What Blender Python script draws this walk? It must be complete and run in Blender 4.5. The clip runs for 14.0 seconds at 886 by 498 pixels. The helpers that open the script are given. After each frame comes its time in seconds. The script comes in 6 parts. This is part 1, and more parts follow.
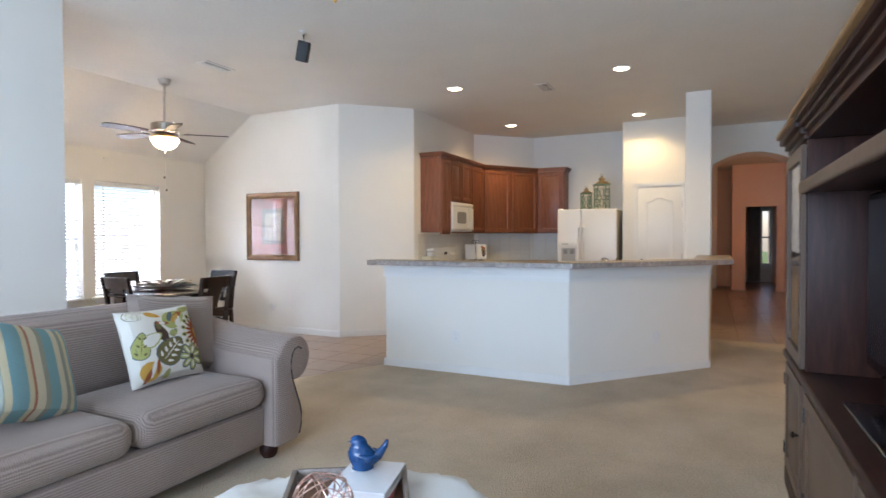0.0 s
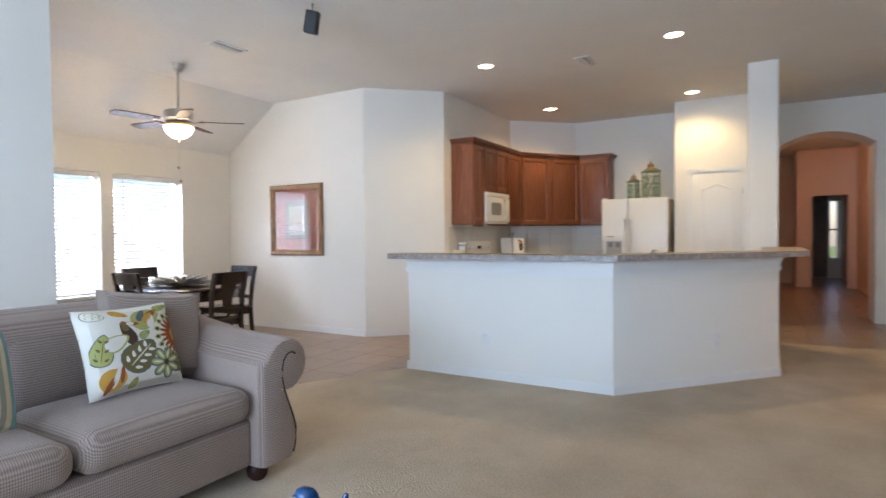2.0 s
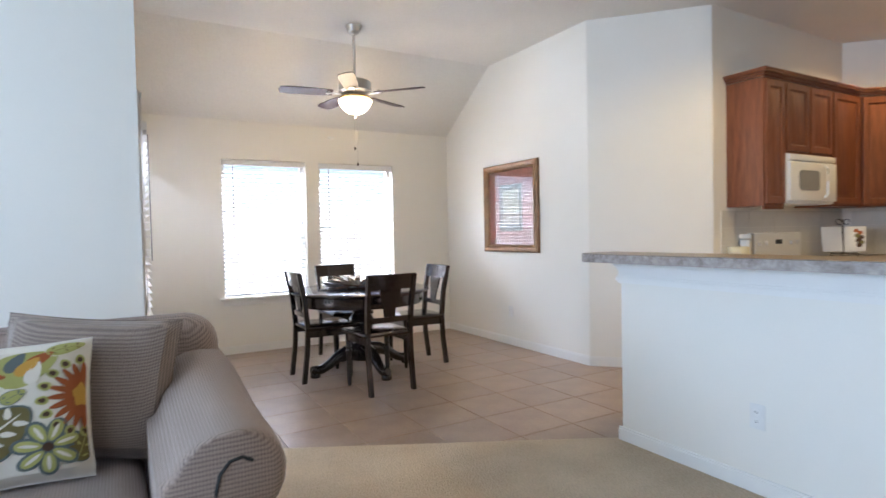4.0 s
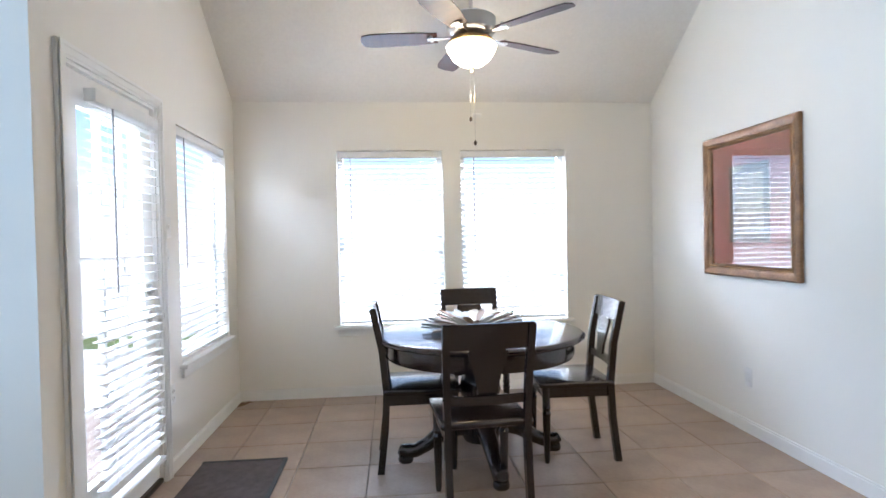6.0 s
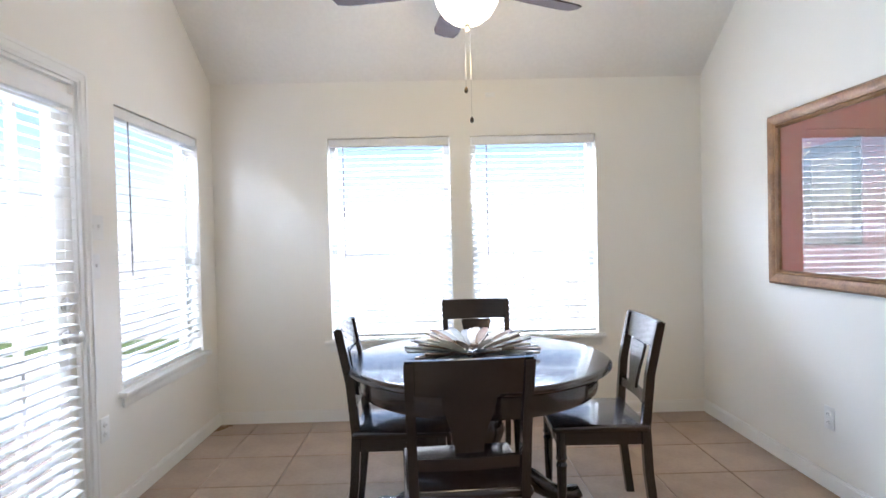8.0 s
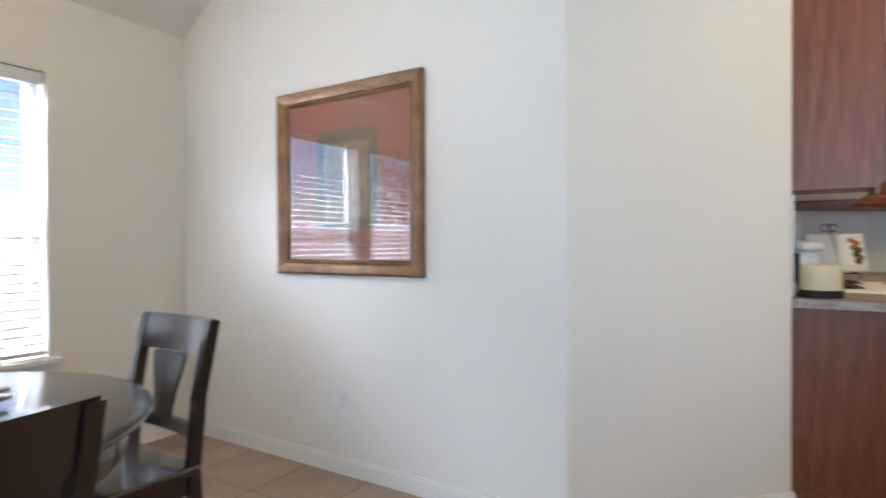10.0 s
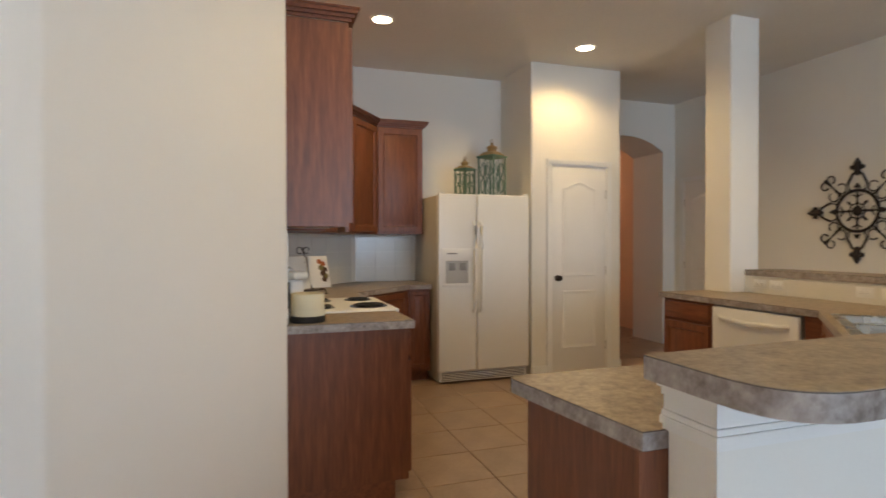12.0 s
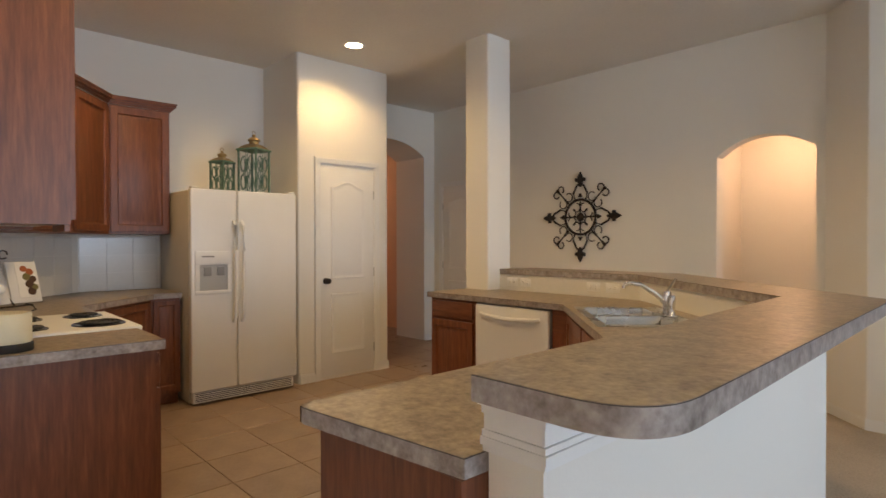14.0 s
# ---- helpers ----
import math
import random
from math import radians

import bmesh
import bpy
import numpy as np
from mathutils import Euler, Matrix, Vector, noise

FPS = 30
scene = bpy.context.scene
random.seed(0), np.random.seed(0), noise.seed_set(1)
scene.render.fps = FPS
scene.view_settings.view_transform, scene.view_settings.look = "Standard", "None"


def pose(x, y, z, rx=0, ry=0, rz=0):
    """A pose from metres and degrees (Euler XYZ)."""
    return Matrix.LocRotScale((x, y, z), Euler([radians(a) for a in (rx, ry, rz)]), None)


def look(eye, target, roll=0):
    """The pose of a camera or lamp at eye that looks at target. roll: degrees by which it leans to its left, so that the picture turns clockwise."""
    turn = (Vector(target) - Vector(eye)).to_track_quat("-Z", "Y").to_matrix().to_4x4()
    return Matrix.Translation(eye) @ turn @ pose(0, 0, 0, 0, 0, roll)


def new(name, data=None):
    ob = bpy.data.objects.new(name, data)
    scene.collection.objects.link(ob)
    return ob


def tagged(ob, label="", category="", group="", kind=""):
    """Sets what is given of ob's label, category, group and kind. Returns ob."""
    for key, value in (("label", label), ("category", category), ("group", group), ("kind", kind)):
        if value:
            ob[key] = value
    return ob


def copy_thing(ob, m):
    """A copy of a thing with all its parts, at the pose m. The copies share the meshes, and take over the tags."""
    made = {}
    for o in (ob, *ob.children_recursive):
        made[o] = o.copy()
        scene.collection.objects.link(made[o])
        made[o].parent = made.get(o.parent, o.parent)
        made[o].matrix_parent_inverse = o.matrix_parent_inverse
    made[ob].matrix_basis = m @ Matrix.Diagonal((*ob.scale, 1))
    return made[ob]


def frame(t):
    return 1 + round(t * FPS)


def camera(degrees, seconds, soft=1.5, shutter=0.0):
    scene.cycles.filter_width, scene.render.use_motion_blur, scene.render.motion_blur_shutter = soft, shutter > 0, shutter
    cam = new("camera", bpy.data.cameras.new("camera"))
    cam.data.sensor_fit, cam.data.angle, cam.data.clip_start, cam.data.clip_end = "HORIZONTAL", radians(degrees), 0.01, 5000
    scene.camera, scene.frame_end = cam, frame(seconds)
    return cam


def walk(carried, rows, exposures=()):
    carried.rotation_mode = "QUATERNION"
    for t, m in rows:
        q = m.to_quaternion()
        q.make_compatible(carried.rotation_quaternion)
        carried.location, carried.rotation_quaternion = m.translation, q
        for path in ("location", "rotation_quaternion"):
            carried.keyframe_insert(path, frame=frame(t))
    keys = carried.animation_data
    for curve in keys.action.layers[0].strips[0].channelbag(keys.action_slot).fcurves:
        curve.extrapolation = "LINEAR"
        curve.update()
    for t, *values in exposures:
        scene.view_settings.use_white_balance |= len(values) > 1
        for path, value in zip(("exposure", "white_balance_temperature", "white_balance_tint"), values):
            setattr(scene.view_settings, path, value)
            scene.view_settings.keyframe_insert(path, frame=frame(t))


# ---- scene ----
cam = camera(76.7, 14.0, soft=1.5, shutter=0.4)

PATH = [
    (0, (-6.066, -6.914, 1.308), (-4.265, -6.045, 1.269), -0.2),
    (0.5, (-6.087, -6.964, 1.303), (-4.235, -6.21, 1.262), -0.3),
    (1, (-6.077, -6.895, 1.3), (-4.21, -6.178, 1.255), -0.3),
    (1.5, (-5.881, -6.838, 1.269), (-4.042, -6.051, 1.225), -0.4),
    (2, (-5.512, -6.807, 1.249), (-3.785, -5.8, 1.201), -0.6),
    (2.5, (-5.083, -6.718, 1.229), (-3.533, -5.455, 1.176), -0.7),
    (3, (-4.579, -6.601, 1.221), (-3.156, -5.197, 1.169), -0.8),
    (3.5, (-4.095, -6.392, 1.223), (-2.868, -4.813, 1.168), -1.3),
    (4, (-3.648, -6.162, 1.222), (-2.647, -4.431, 1.165), -1.2),
    (4.2, (-3.47, -6.04, 1.22), (-2.55, -4.265, 1.167), -1.4),
    (6.3, (-2.153, -4.51, 1.295), (-2.065, -2.512, 1.261), -1.4),
    (6.5, (-2.078, -4.402, 1.3), (-2.043, -2.403, 1.266), -1.6),
    (7, (-1.92, -4.262, 1.357), (-1.939, -2.262, 1.322), -1.5),
    (7.2, (-1.911, -4.243, 1.373), (-1.935, -2.243, 1.338), -1.4),
    (9.3, (-2.154, -3.454, 1.146), (-1.167, -1.715, 1.112), -0.4),
    (9.5, (-2.173, -3.36, 1.152), (-0.887, -1.828, 1.12), -0.4),
    (9.6, (-2.156, -3.327, 1.145), (-0.76, -1.894, 1.122), -0.2),
    (10, (-2.12, -3.22, 1.16), (-0.424, -2.16, 1.139), -0.3),
    (10.3, (-2.14, -3.12, 1.175), (-0.294, -2.351, 1.15), -0.2),
    (10.5, (-2.155, -3.066, 1.187), (-0.25, -2.457, 1.161), -0.1),
    (10.8, (-2.139, -3.0, 1.212), (-0.179, -2.651, 1.19), -0.2),
    (11, (-2.13, -2.97, 1.23), (-0.139, -2.783, 1.208), -0.2),
    (11.5, (-2.145, -3.015, 1.258), (-0.164, -3.289, 1.236), -0.1),
    (12, (-1.997, -3.078, 1.307), (-0.101, -3.713, 1.284), -0.1),
    (12.2, (-1.955, -3.096, 1.317), (-0.095, -3.83, 1.29), 0.0),
    (12.5, (-1.905, -3.139, 1.32), (-0.092, -3.982, 1.294), 0.0),
    (13, (-1.857, -3.144, 1.32), (-0.167, -4.214, 1.296), -0.0),
    (13.2, (-1.838, -3.134, 1.318), (-0.205, -4.288, 1.295), -0.0),
    (13.5, (-1.806, -3.118, 1.318), (-0.247, -4.371, 1.295), -0.1),
    (14, (-1.764, -3.104, 1.314), (-0.299, -4.464, 1.292), -0.1),
]
walk(cam, [(t, look(eye, target, roll)) for t, eye, target, roll in PATH],
     exposures=[(0, 0.53, 6180, 22), (4.0, 0.61, 6120, 21), (6.5, 0.73, 5600, 17), (9.5, 0.62, 5900, 19), (10.5, 0.5, 6050, 19), (11.5, 0.35, 6500, 20), (12.5, 0.26, 6950, 23), (14, 0.26, 7100, 25)])

# ---- world, sun, large lights ----
world = bpy.data.worlds.new("sky")
scene.world = world
world.use_nodes = True
wn = world.node_tree
sky = wn.nodes.new("ShaderNodeTexSky")
sky.sky_type, sky.sun_disc = "NISHITA", False
sky.sun_elevation, sky.sun_rotation = radians(58), radians(150)
wn.links.new(sky.outputs["Color"], wn.nodes["Background"].inputs["Color"])
wn.nodes["Background"].inputs["Strength"].default_value = 0.15

sun = new("sun", bpy.data.lights.new("sun", "SUN"))
sun.data.energy, sun.data.angle, sun.data.color = 5.0, radians(0.6), (1.0, 0.95, 0.88)
sun.matrix_world = look((4, -7, 12), (0, 0, 0))


def area_lamp(name, eye, target, w, h, watts, colour):
    ob = new(name, bpy.data.lights.new(name, "AREA"))
    ob.data.shape, ob.data.size, ob.data.size_y = "RECTANGLE", w, h
    ob.data.energy, ob.data.color = watts, colour
    ob.matrix_world = look(eye, target)
    return ob


DAY = (0.56, 0.79, 1.0)
WARM = (1.0, 0.74, 0.31)
# daylight in the openings: the windows behind the camera and above the sight line of the dining windows
area_lamp("daylight_west", (-8.9, -5.3, 1.55), (0, -5.3, 1.4), 3.6, 1.7, 215, DAY)
area_lamp("daylight_dining", (-1.75, 0.75, 2.75), (-1.75, -1.6, 0.6), 2.2, 0.9, 850, (0.80, 0.91, 1.0))
area_lamp("daylight_side", (-4.25, -0.75, 2.75), (-2.0, -0.9, 0.6), 0.9, 0.9, 85, (0.80, 0.91, 1.0))
area_lamp("daylight_door", (-4.35, -1.97, 2.65), (-2.0, -1.9, 0.4), 0.8, 0.9, 160, (0.80, 0.91, 1.0))


# ---- materials ----
def nodes_of(name):
    m = bpy.data.materials.new(name)
    m.use_nodes = True
    t = m.node_tree
    return m, t, t.nodes["Principled BSDF"], t.links


def coords(t, scale=(1, 1, 1), rot=(0, 0, 0)):
    c = t.nodes.new("ShaderNodeTexCoord")
    mp = t.nodes.new("ShaderNodeMapping")
    mp.inputs["Scale"].default_value = scale
    mp.inputs["Rotation"].default_value = rot
    t.links.new(c.outputs["Object"], mp.inputs["Vector"])
    return mp.outputs["Vector"]


def noise_tex(t, vec, scale, detail=4, rough=0.55):
    n = t.nodes.new("ShaderNodeTexNoise")
    n.inputs["Scale"].default_value, n.inputs["Detail"].default_value, n.inputs["Roughness"].default_value = scale, detail, rough
    t.links.new(vec, n.inputs["Vector"])
    return n.outputs["Fac"]


def ramp(t, fac, stops):
    r = t.nodes.new("ShaderNodeValToRGB")
    el = r.color_ramp.elements
    while len(el) < len(stops):
        el.new(0.5)
    for e, (p, c) in zip(el, stops):
        e.position, e.color = p, (*c, 1)
    t.links.new(fac, r.inputs["Fac"])
    return r.outputs["Color"]


def mix(t, fac, a, b, mode="MIX"):
    n = t.nodes.new("ShaderNodeMix")
    n.data_type, n.blend_type = "RGBA", mode
    for sock, v in ((0, fac), (6, a), (7, b)):
        if isinstance(v, (int, float)):
            n.inputs[sock].default_value = v
        elif isinstance(v, tuple):
            n.inputs[sock].default_value = (*v, 1)
        else:
            t.links.new(v, n.inputs[sock])
    return n.outputs[2]


def bump(t, bsdf, height, strength, dist):
    b = t.nodes.new("ShaderNodeBump")
    b.inputs["Strength"].default_value, b.inputs["Distance"].default_value = strength, dist
    t.links.new(height, b.inputs["Height"])
    t.links.new(b.outputs["Normal"], bsdf.inputs["Normal"])


def surf(name, c1, c2, big=2.0, fine=60.0, rough=0.6, metal=0.0, relief=0.2, dist=0.002, fine_mix=0.35, rough_var=0.08, spec=0.5, per_piece=0.0):
    """A surface whose colour wanders between two tones at two scales, with fine relief."""
    m, t, b, l = nodes_of(name)
    v = coords(t)
    n1, n2 = noise_tex(t, v, big, 5), noise_tex(t, v, fine, 3)
    f = mix(t, fine_mix, n1, n2)
    col = ramp(t, f, [(0.32, c1), (0.68, c2)])
    if per_piece:
        oi = t.nodes.new("ShaderNodeObjectInfo")
        lo, hi = 1 - per_piece, 1 + per_piece
        col = mix(t, 1.0, col, ramp(t, oi.outputs["Random"], [(0, (lo, lo, lo)), (1, (hi, hi, hi))]), "MULTIPLY")
    l.new(col, b.inputs["Base Color"])
    mr = t.nodes.new("ShaderNodeMapRange")
    mr.inputs["To Min"].default_value, mr.inputs["To Max"].default_value = rough - rough_var, rough + rough_var
    l.new(n1, mr.inputs["Value"])
    l.new(mr.outputs["Result"], b.inputs["Roughness"])
    b.inputs["Metallic"].default_value = metal
    b.inputs["Specular IOR Level"].default_value = spec
    if relief:
        bump(t, b, n2, relief, dist)
    return m


def wood(name, c1, c2, c3, grain="z", rough=0.35, scale=1.0, spec=0.5, per_piece=0.12):
    """Stained wood with streaks along one axis and open pores."""
    m, t, b, l = nodes_of(name)
    s = {"x": (1.2, 14, 14), "y": (14, 1.2, 14), "z": (14, 14, 1.2)}[grain]
    v = coords(t, tuple(k * scale for k in s))
    oi = t.nodes.new("ShaderNodeObjectInfo")
    ad = t.nodes.new("ShaderNodeVectorMath")
    ad.operation = "ADD"
    l.new(v, ad.inputs[0])
    sc = t.nodes.new("ShaderNodeVectorMath")
    sc.operation = "SCALE"
    sc.inputs[0].default_value = (17, 23, 31)
    l.new(oi.outputs["Random"], sc.inputs["Scale"])
    l.new(sc.outputs[0], ad.inputs[1])
    w = t.nodes.new("ShaderNodeTexWave")
    w.wave_type, w.bands_direction = "BANDS", "DIAGONAL"
    w.inputs["Scale"].default_value, w.inputs["Distortion"].default_value = 0.6, 4.0
    w.inputs["Detail"].default_value, w.inputs["Detail Scale"].default_value = 3.0, 1.1
    l.new(ad.outputs[0], w.inputs["Vector"])
    n = noise_tex(t, ad.outputs[0], 5.0, 6, 0.65)
    f = mix(t, 0.91, w.outputs["Fac"], n)
    col = ramp(t, f, [(0.22, c1), (0.5, c2), (0.78, c3)])
    lo, hi = 1 - per_piece, 1 + per_piece
    col = mix(t, 1.0, col, ramp(t, oi.outputs["Random"], [(0, (lo, lo, lo)), (1, (hi, hi, hi))]), "MULTIPLY")
    l.new(col, b.inputs["Base Color"])
    b.inputs["Roughness"].default_value = rough
    b.inputs["Specular IOR Level"].default_value = spec
    bump(t, b, n, 0.12, 0.001)
    return m


def plain(name, c, rough=0.5, metal=0.0, spec=0.5, relief=0.0):
    return surf(name, tuple(k * 0.94 for k in c), tuple(min(1, k * 1.05) for k in c), 6, 180, rough, metal, relief, 0.0005, 0.3, 0.05, spec)


def glow(name, c, strength):
    m, t, b, l = nodes_of(name)
    b.inputs["Base Color"].default_value = (0.9, 0.88, 0.82, 1)
    b.inputs["Emission Color"].default_value = (*c, 1)
    b.inputs["Emission Strength"].default_value = strength
    return m


def glass(name, c=(1, 1, 1), rough=0.0):
    m, t, b, l = nodes_of(name)
    b.inputs["Base Color"].default_value = (*c, 1)
    b.inputs["Transmission Weight"].default_value, b.inputs["Roughness"].default_value, b.inputs["IOR"].default_value = 1.0, rough, 1.45
    return m


def thin_glass(name, gloss=0.03):
    """A clear pane: straight see-through with a mirror gloss that grows towards grazing views."""
    m, t, b, l = nodes_of(name)
    out = t.nodes["Material Output"]
    tr, gl, lw, ms, pw = (t.nodes.new("ShaderNode" + k) for k in ("BsdfTransparent", "BsdfGlossy", "LayerWeight", "MixShader", "Math"))
    ad = t.nodes.new("ShaderNodeMath")
    pw.operation, ad.operation = "POWER", "MULTIPLY_ADD"
    pw.inputs[1].default_value = 4.0
    ad.inputs[1].default_value, ad.inputs[2].default_value = 0.6, gloss
    l.new(lw.outputs["Facing"], pw.inputs[0])
    l.new(pw.outputs[0], ad.inputs[0])
    gl.inputs["Roughness"].default_value = 0.01
    l.new(ad.outputs[0], ms.inputs[0])
    l.new(tr.outputs[0], ms.inputs[1])
    l.new(gl.outputs[0], ms.inputs[2])
    l.new(ms.outputs[0], out.inputs["Surface"])
    t.nodes.remove(b)
    return m


def weave(name, c1, c2, pitch, rough=0.9):
    """Upholstery with a fine ribbed check, mottled by wear."""
    m, t, b, l = nodes_of(name)
    v = coords(t)
    acc = None
    v2 = coords(t, (1, 1, 1), (radians(45), 0, 0))
    for d in "XY":
        w = t.nodes.new("ShaderNodeTexWave")
        w.wave_type, w.bands_direction = "BANDS", d
        w.inputs["Scale"].default_value = 0.314 / pitch
        w.inputs["Distortion"].default_value, w.inputs["Detail"].default_value, w.inputs["Detail Scale"].default_value = 0.6, 1.0, 2.0
        l.new(v if d == "X" else v2, w.inputs["Vector"])
        acc = w.outputs["Fac"] if acc is None else mix(t, 0.5, acc, w.outputs["Fac"], "MIX")
    n = noise_tex(t, v, 3.0, 5)
    n2 = noise_tex(t, v, 210.0, 3)
    f = mix(t, 0.35, acc, n)
    f = mix(t, 0.25, f, n2)
    l.new(ramp(t, f, [(0.3, c1), (0.66, c2)]), b.inputs["Base Color"])
    b.inputs["Roughness"].default_value = rough
    b.inputs["Specular IOR Level"].default_value = 0.2
    b.inputs["Sheen Weight"].default_value = 0.25
    bump(t, b, acc, 0.5, 0.002)
    return m


def stripes(name, bands, axis, period):
    m, t, b, l = nodes_of(name)
    v = coords(t)
    sx = t.nodes.new("ShaderNodeSeparateXYZ")
    l.new(v, sx.inputs[0])
    ma = t.nodes.new("ShaderNodeMath")
    ma.operation = "MULTIPLY_ADD"
    ma.inputs[1].default_value, ma.inputs[2].default_value = 1 / period, 10.5
    l.new(sx.outputs[axis], ma.inputs[0])
    fr = t.nodes.new("ShaderNodeMath")
    fr.operation = "FRACT"
    l.new(ma.outputs[0], fr.inputs[0])
    r = t.nodes.new("ShaderNodeValToRGB")
    r.color_ramp.interpolation = "CONSTANT"
    el = r.color_ramp.elements
    while len(el) < len(bands):
        el.new(0.5)
    for e, (p, c) in zip(el, bands):
        e.position, e.color = p, (*c, 1)
    l.new(fr.outputs[0], r.inputs["Fac"])
    n = noise_tex(t, v, 220, 3)
    l.new(mix(t, 0.35, r.outputs["Color"], ramp(t, n, [(0.3, (0.6, 0.6, 0.6)), (0.7, (1, 1, 1))]), "MULTIPLY"), b.inputs["Base Color"])
    b.inputs["Roughness"].default_value = 0.9
    bump(t, b, n, 0.4, 0.001)
    return m


WALL = surf("wall_paint", (0.80, 0.775, 0.715), (0.835, 0.81, 0.75), 0.8, 90, 0.75, relief=0.25, dist=0.0015, fine_mix=0.2)
CEIL = surf("ceiling_texture", (0.74, 0.715, 0.67), (0.80, 0.775, 0.725), 2.2, 38, 0.9, relief=0.55, dist=0.005, fine_mix=0.5)
PEACH = surf("peach_paint", (0.78, 0.56, 0.42), (0.82, 0.60, 0.46), 0.8, 90, 0.75, relief=0.2, fine_mix=0.2)
TRIM = surf("trim_paint", (0.80, 0.79, 0.76), (0.84, 0.83, 0.80), 3, 120, 0.4, relief=0.06, dist=0.0006)
CARPET = surf("carpet", (0.46, 0.365, 0.262), (0.72, 0.60, 0.455), 1.9, 95, 0.95, relief=1.0, dist=0.016, fine_mix=0.5, spec=0.1)
TILE = surf("floor_tile", (0.235, 0.162, 0.116), (0.365, 0.262, 0.192), 4.5, 45, 0.30, relief=0.12, dist=0.002, fine_mix=0.3, per_piece=0.07)
GROUT = surf("grout", (0.15, 0.11, 0.085), (0.22, 0.17, 0.135), 4, 150, 0.9, relief=0.4)
SPLASH = surf("splash_tile", (0.70, 0.68, 0.62), (0.76, 0.74, 0.69), 5, 40, 0.22, relief=0.03, per_piece=0.02)
CHERRY = wood("cherry_wood", (0.085, 0.024, 0.010), (0.178, 0.054, 0.021), (0.275, 0.098, 0.038), "z", 0.42, 1.0)
CHERRY_X = wood("cherry_wood_across", (0.085, 0.024, 0.010), (0.178, 0.054, 0.021), (0.275, 0.098, 0.038), "x", 0.42, 1.0)
ESPRESSO = wood("espresso_wood", (0.006, 0.0035, 0.003), (0.013, 0.007, 0.006), (0.024, 0.012, 0.010), "z", 0.26)
ESPRESSO_X = wood("espresso_wood_across", (0.008, 0.004, 0.0035), (0.016, 0.009, 0.008), (0.028, 0.015, 0.013), "x", 0.22)
for lacquered in (ESPRESSO, ESPRESSO_X):
    shader = lacquered.node_tree.nodes["Principled BSDF"]
    shader.inputs["Coat Weight"].default_value, shader.inputs["Coat Roughness"].default_value = 0.55, 0.08
WALNUT = wood("walnut_stain", (0.016, 0.006, 0.004), (0.034, 0.012, 0.008), (0.060, 0.021, 0.013), "z", 0.45, spec=0.22)
WALNUT_X = wood("walnut_stain_across", (0.016, 0.006, 0.004), (0.034, 0.012, 0.008), (0.060, 0.021, 0.013), "x", 0.45, spec=0.22)
TAUPE = wood("door_stain", (0.075, 0.043, 0.028), (0.115, 0.070, 0.045), (0.15, 0.092, 0.060), "z", 0.45, spec=0.3)
GILT = surf("rubbed_gilt", (0.22, 0.12, 0.045), (0.44, 0.26, 0.11), 8, 70, 0.42, 0.35, 0.3, 0.002)
FRAMEWOOD = surf("picture_frame_finish", (0.13, 0.060, 0.022), (0.30, 0.155, 0.062), 10, 80, 0.38, 0.25, 0.4, 0.002)
LAMINATE = surf("laminate_top", (0.125, 0.090, 0.060), (0.43, 0.345, 0.250), 26, 75, 0.36, relief=0.05, dist=0.0005, fine_mix=0.40, spec=0.4)
LAM_EDGE = surf("laminate_edge", (0.165, 0.130, 0.115), (0.47, 0.415, 0.385), 24, 70, 0.42, relief=0.05, dist=0.0005, fine_mix=0.35)
SEAM = plain("laminate_seam", (0.05, 0.035, 0.03), 0.6)
WHITE = surf("white_enamel", (0.77, 0.765, 0.74), (0.80, 0.795, 0.775), 4, 260, 0.33, relief=0.10, dist=0.0004)
WHITE_PL = plain("white_plastic", (0.78, 0.775, 0.75), 0.4)
GREY_PL = plain("grey_plastic", (0.25, 0.25, 0.245), 0.45)
# refrigerator case: darker and warmer in tone than the white doors
FRIDGE_CASE = plain("fridge_case_tone", (0.55, 0.52, 0.46), 0.45, relief=0.1)
BLACK = plain("black_gloss", (0.008, 0.008, 0.009), 0.12)
BLACK_M = plain("black_matt", (0.012, 0.012, 0.012), 0.55)
IRON = surf("wrought_iron", (0.018, 0.012, 0.009), (0.045, 0.032, 0.024), 12, 90, 0.55, 0.5, 0.4, 0.002)
NICKEL = plain("brushed_nickel", (0.55, 0.53, 0.50), 0.30, 1.0)
CHROME = plain("chrome", (0.78, 0.78, 0.79), 0.10, 1.0)
STEEL = surf("sink_steel", (0.52, 0.52, 0.51), (0.62, 0.62, 0.61), 6, 200, 0.28, 1.0, 0.08, 0.0005)
BRONZE = plain("oiled_bronze", (0.06, 0.045, 0.035), 0.35, 0.9)
SOFA = weave("sofa_weave", (0.185, 0.134, 0.110), (0.385, 0.296, 0.254), 0.0085)
PLAIN_PILLOW = weave("pillow_weave", (0.155, 0.115, 0.092), (0.335, 0.262, 0.222), 0.0075)
LINEN = surf("white_linen", (0.70, 0.68, 0.64), (0.82, 0.81, 0.78), 5, 320, 0.9, relief=0.4, dist=0.001)
CREAM = surf("cream_cotton", (0.74, 0.70, 0.62), (0.82, 0.79, 0.71), 6, 420, 0.9, relief=0.4, dist=0.001)
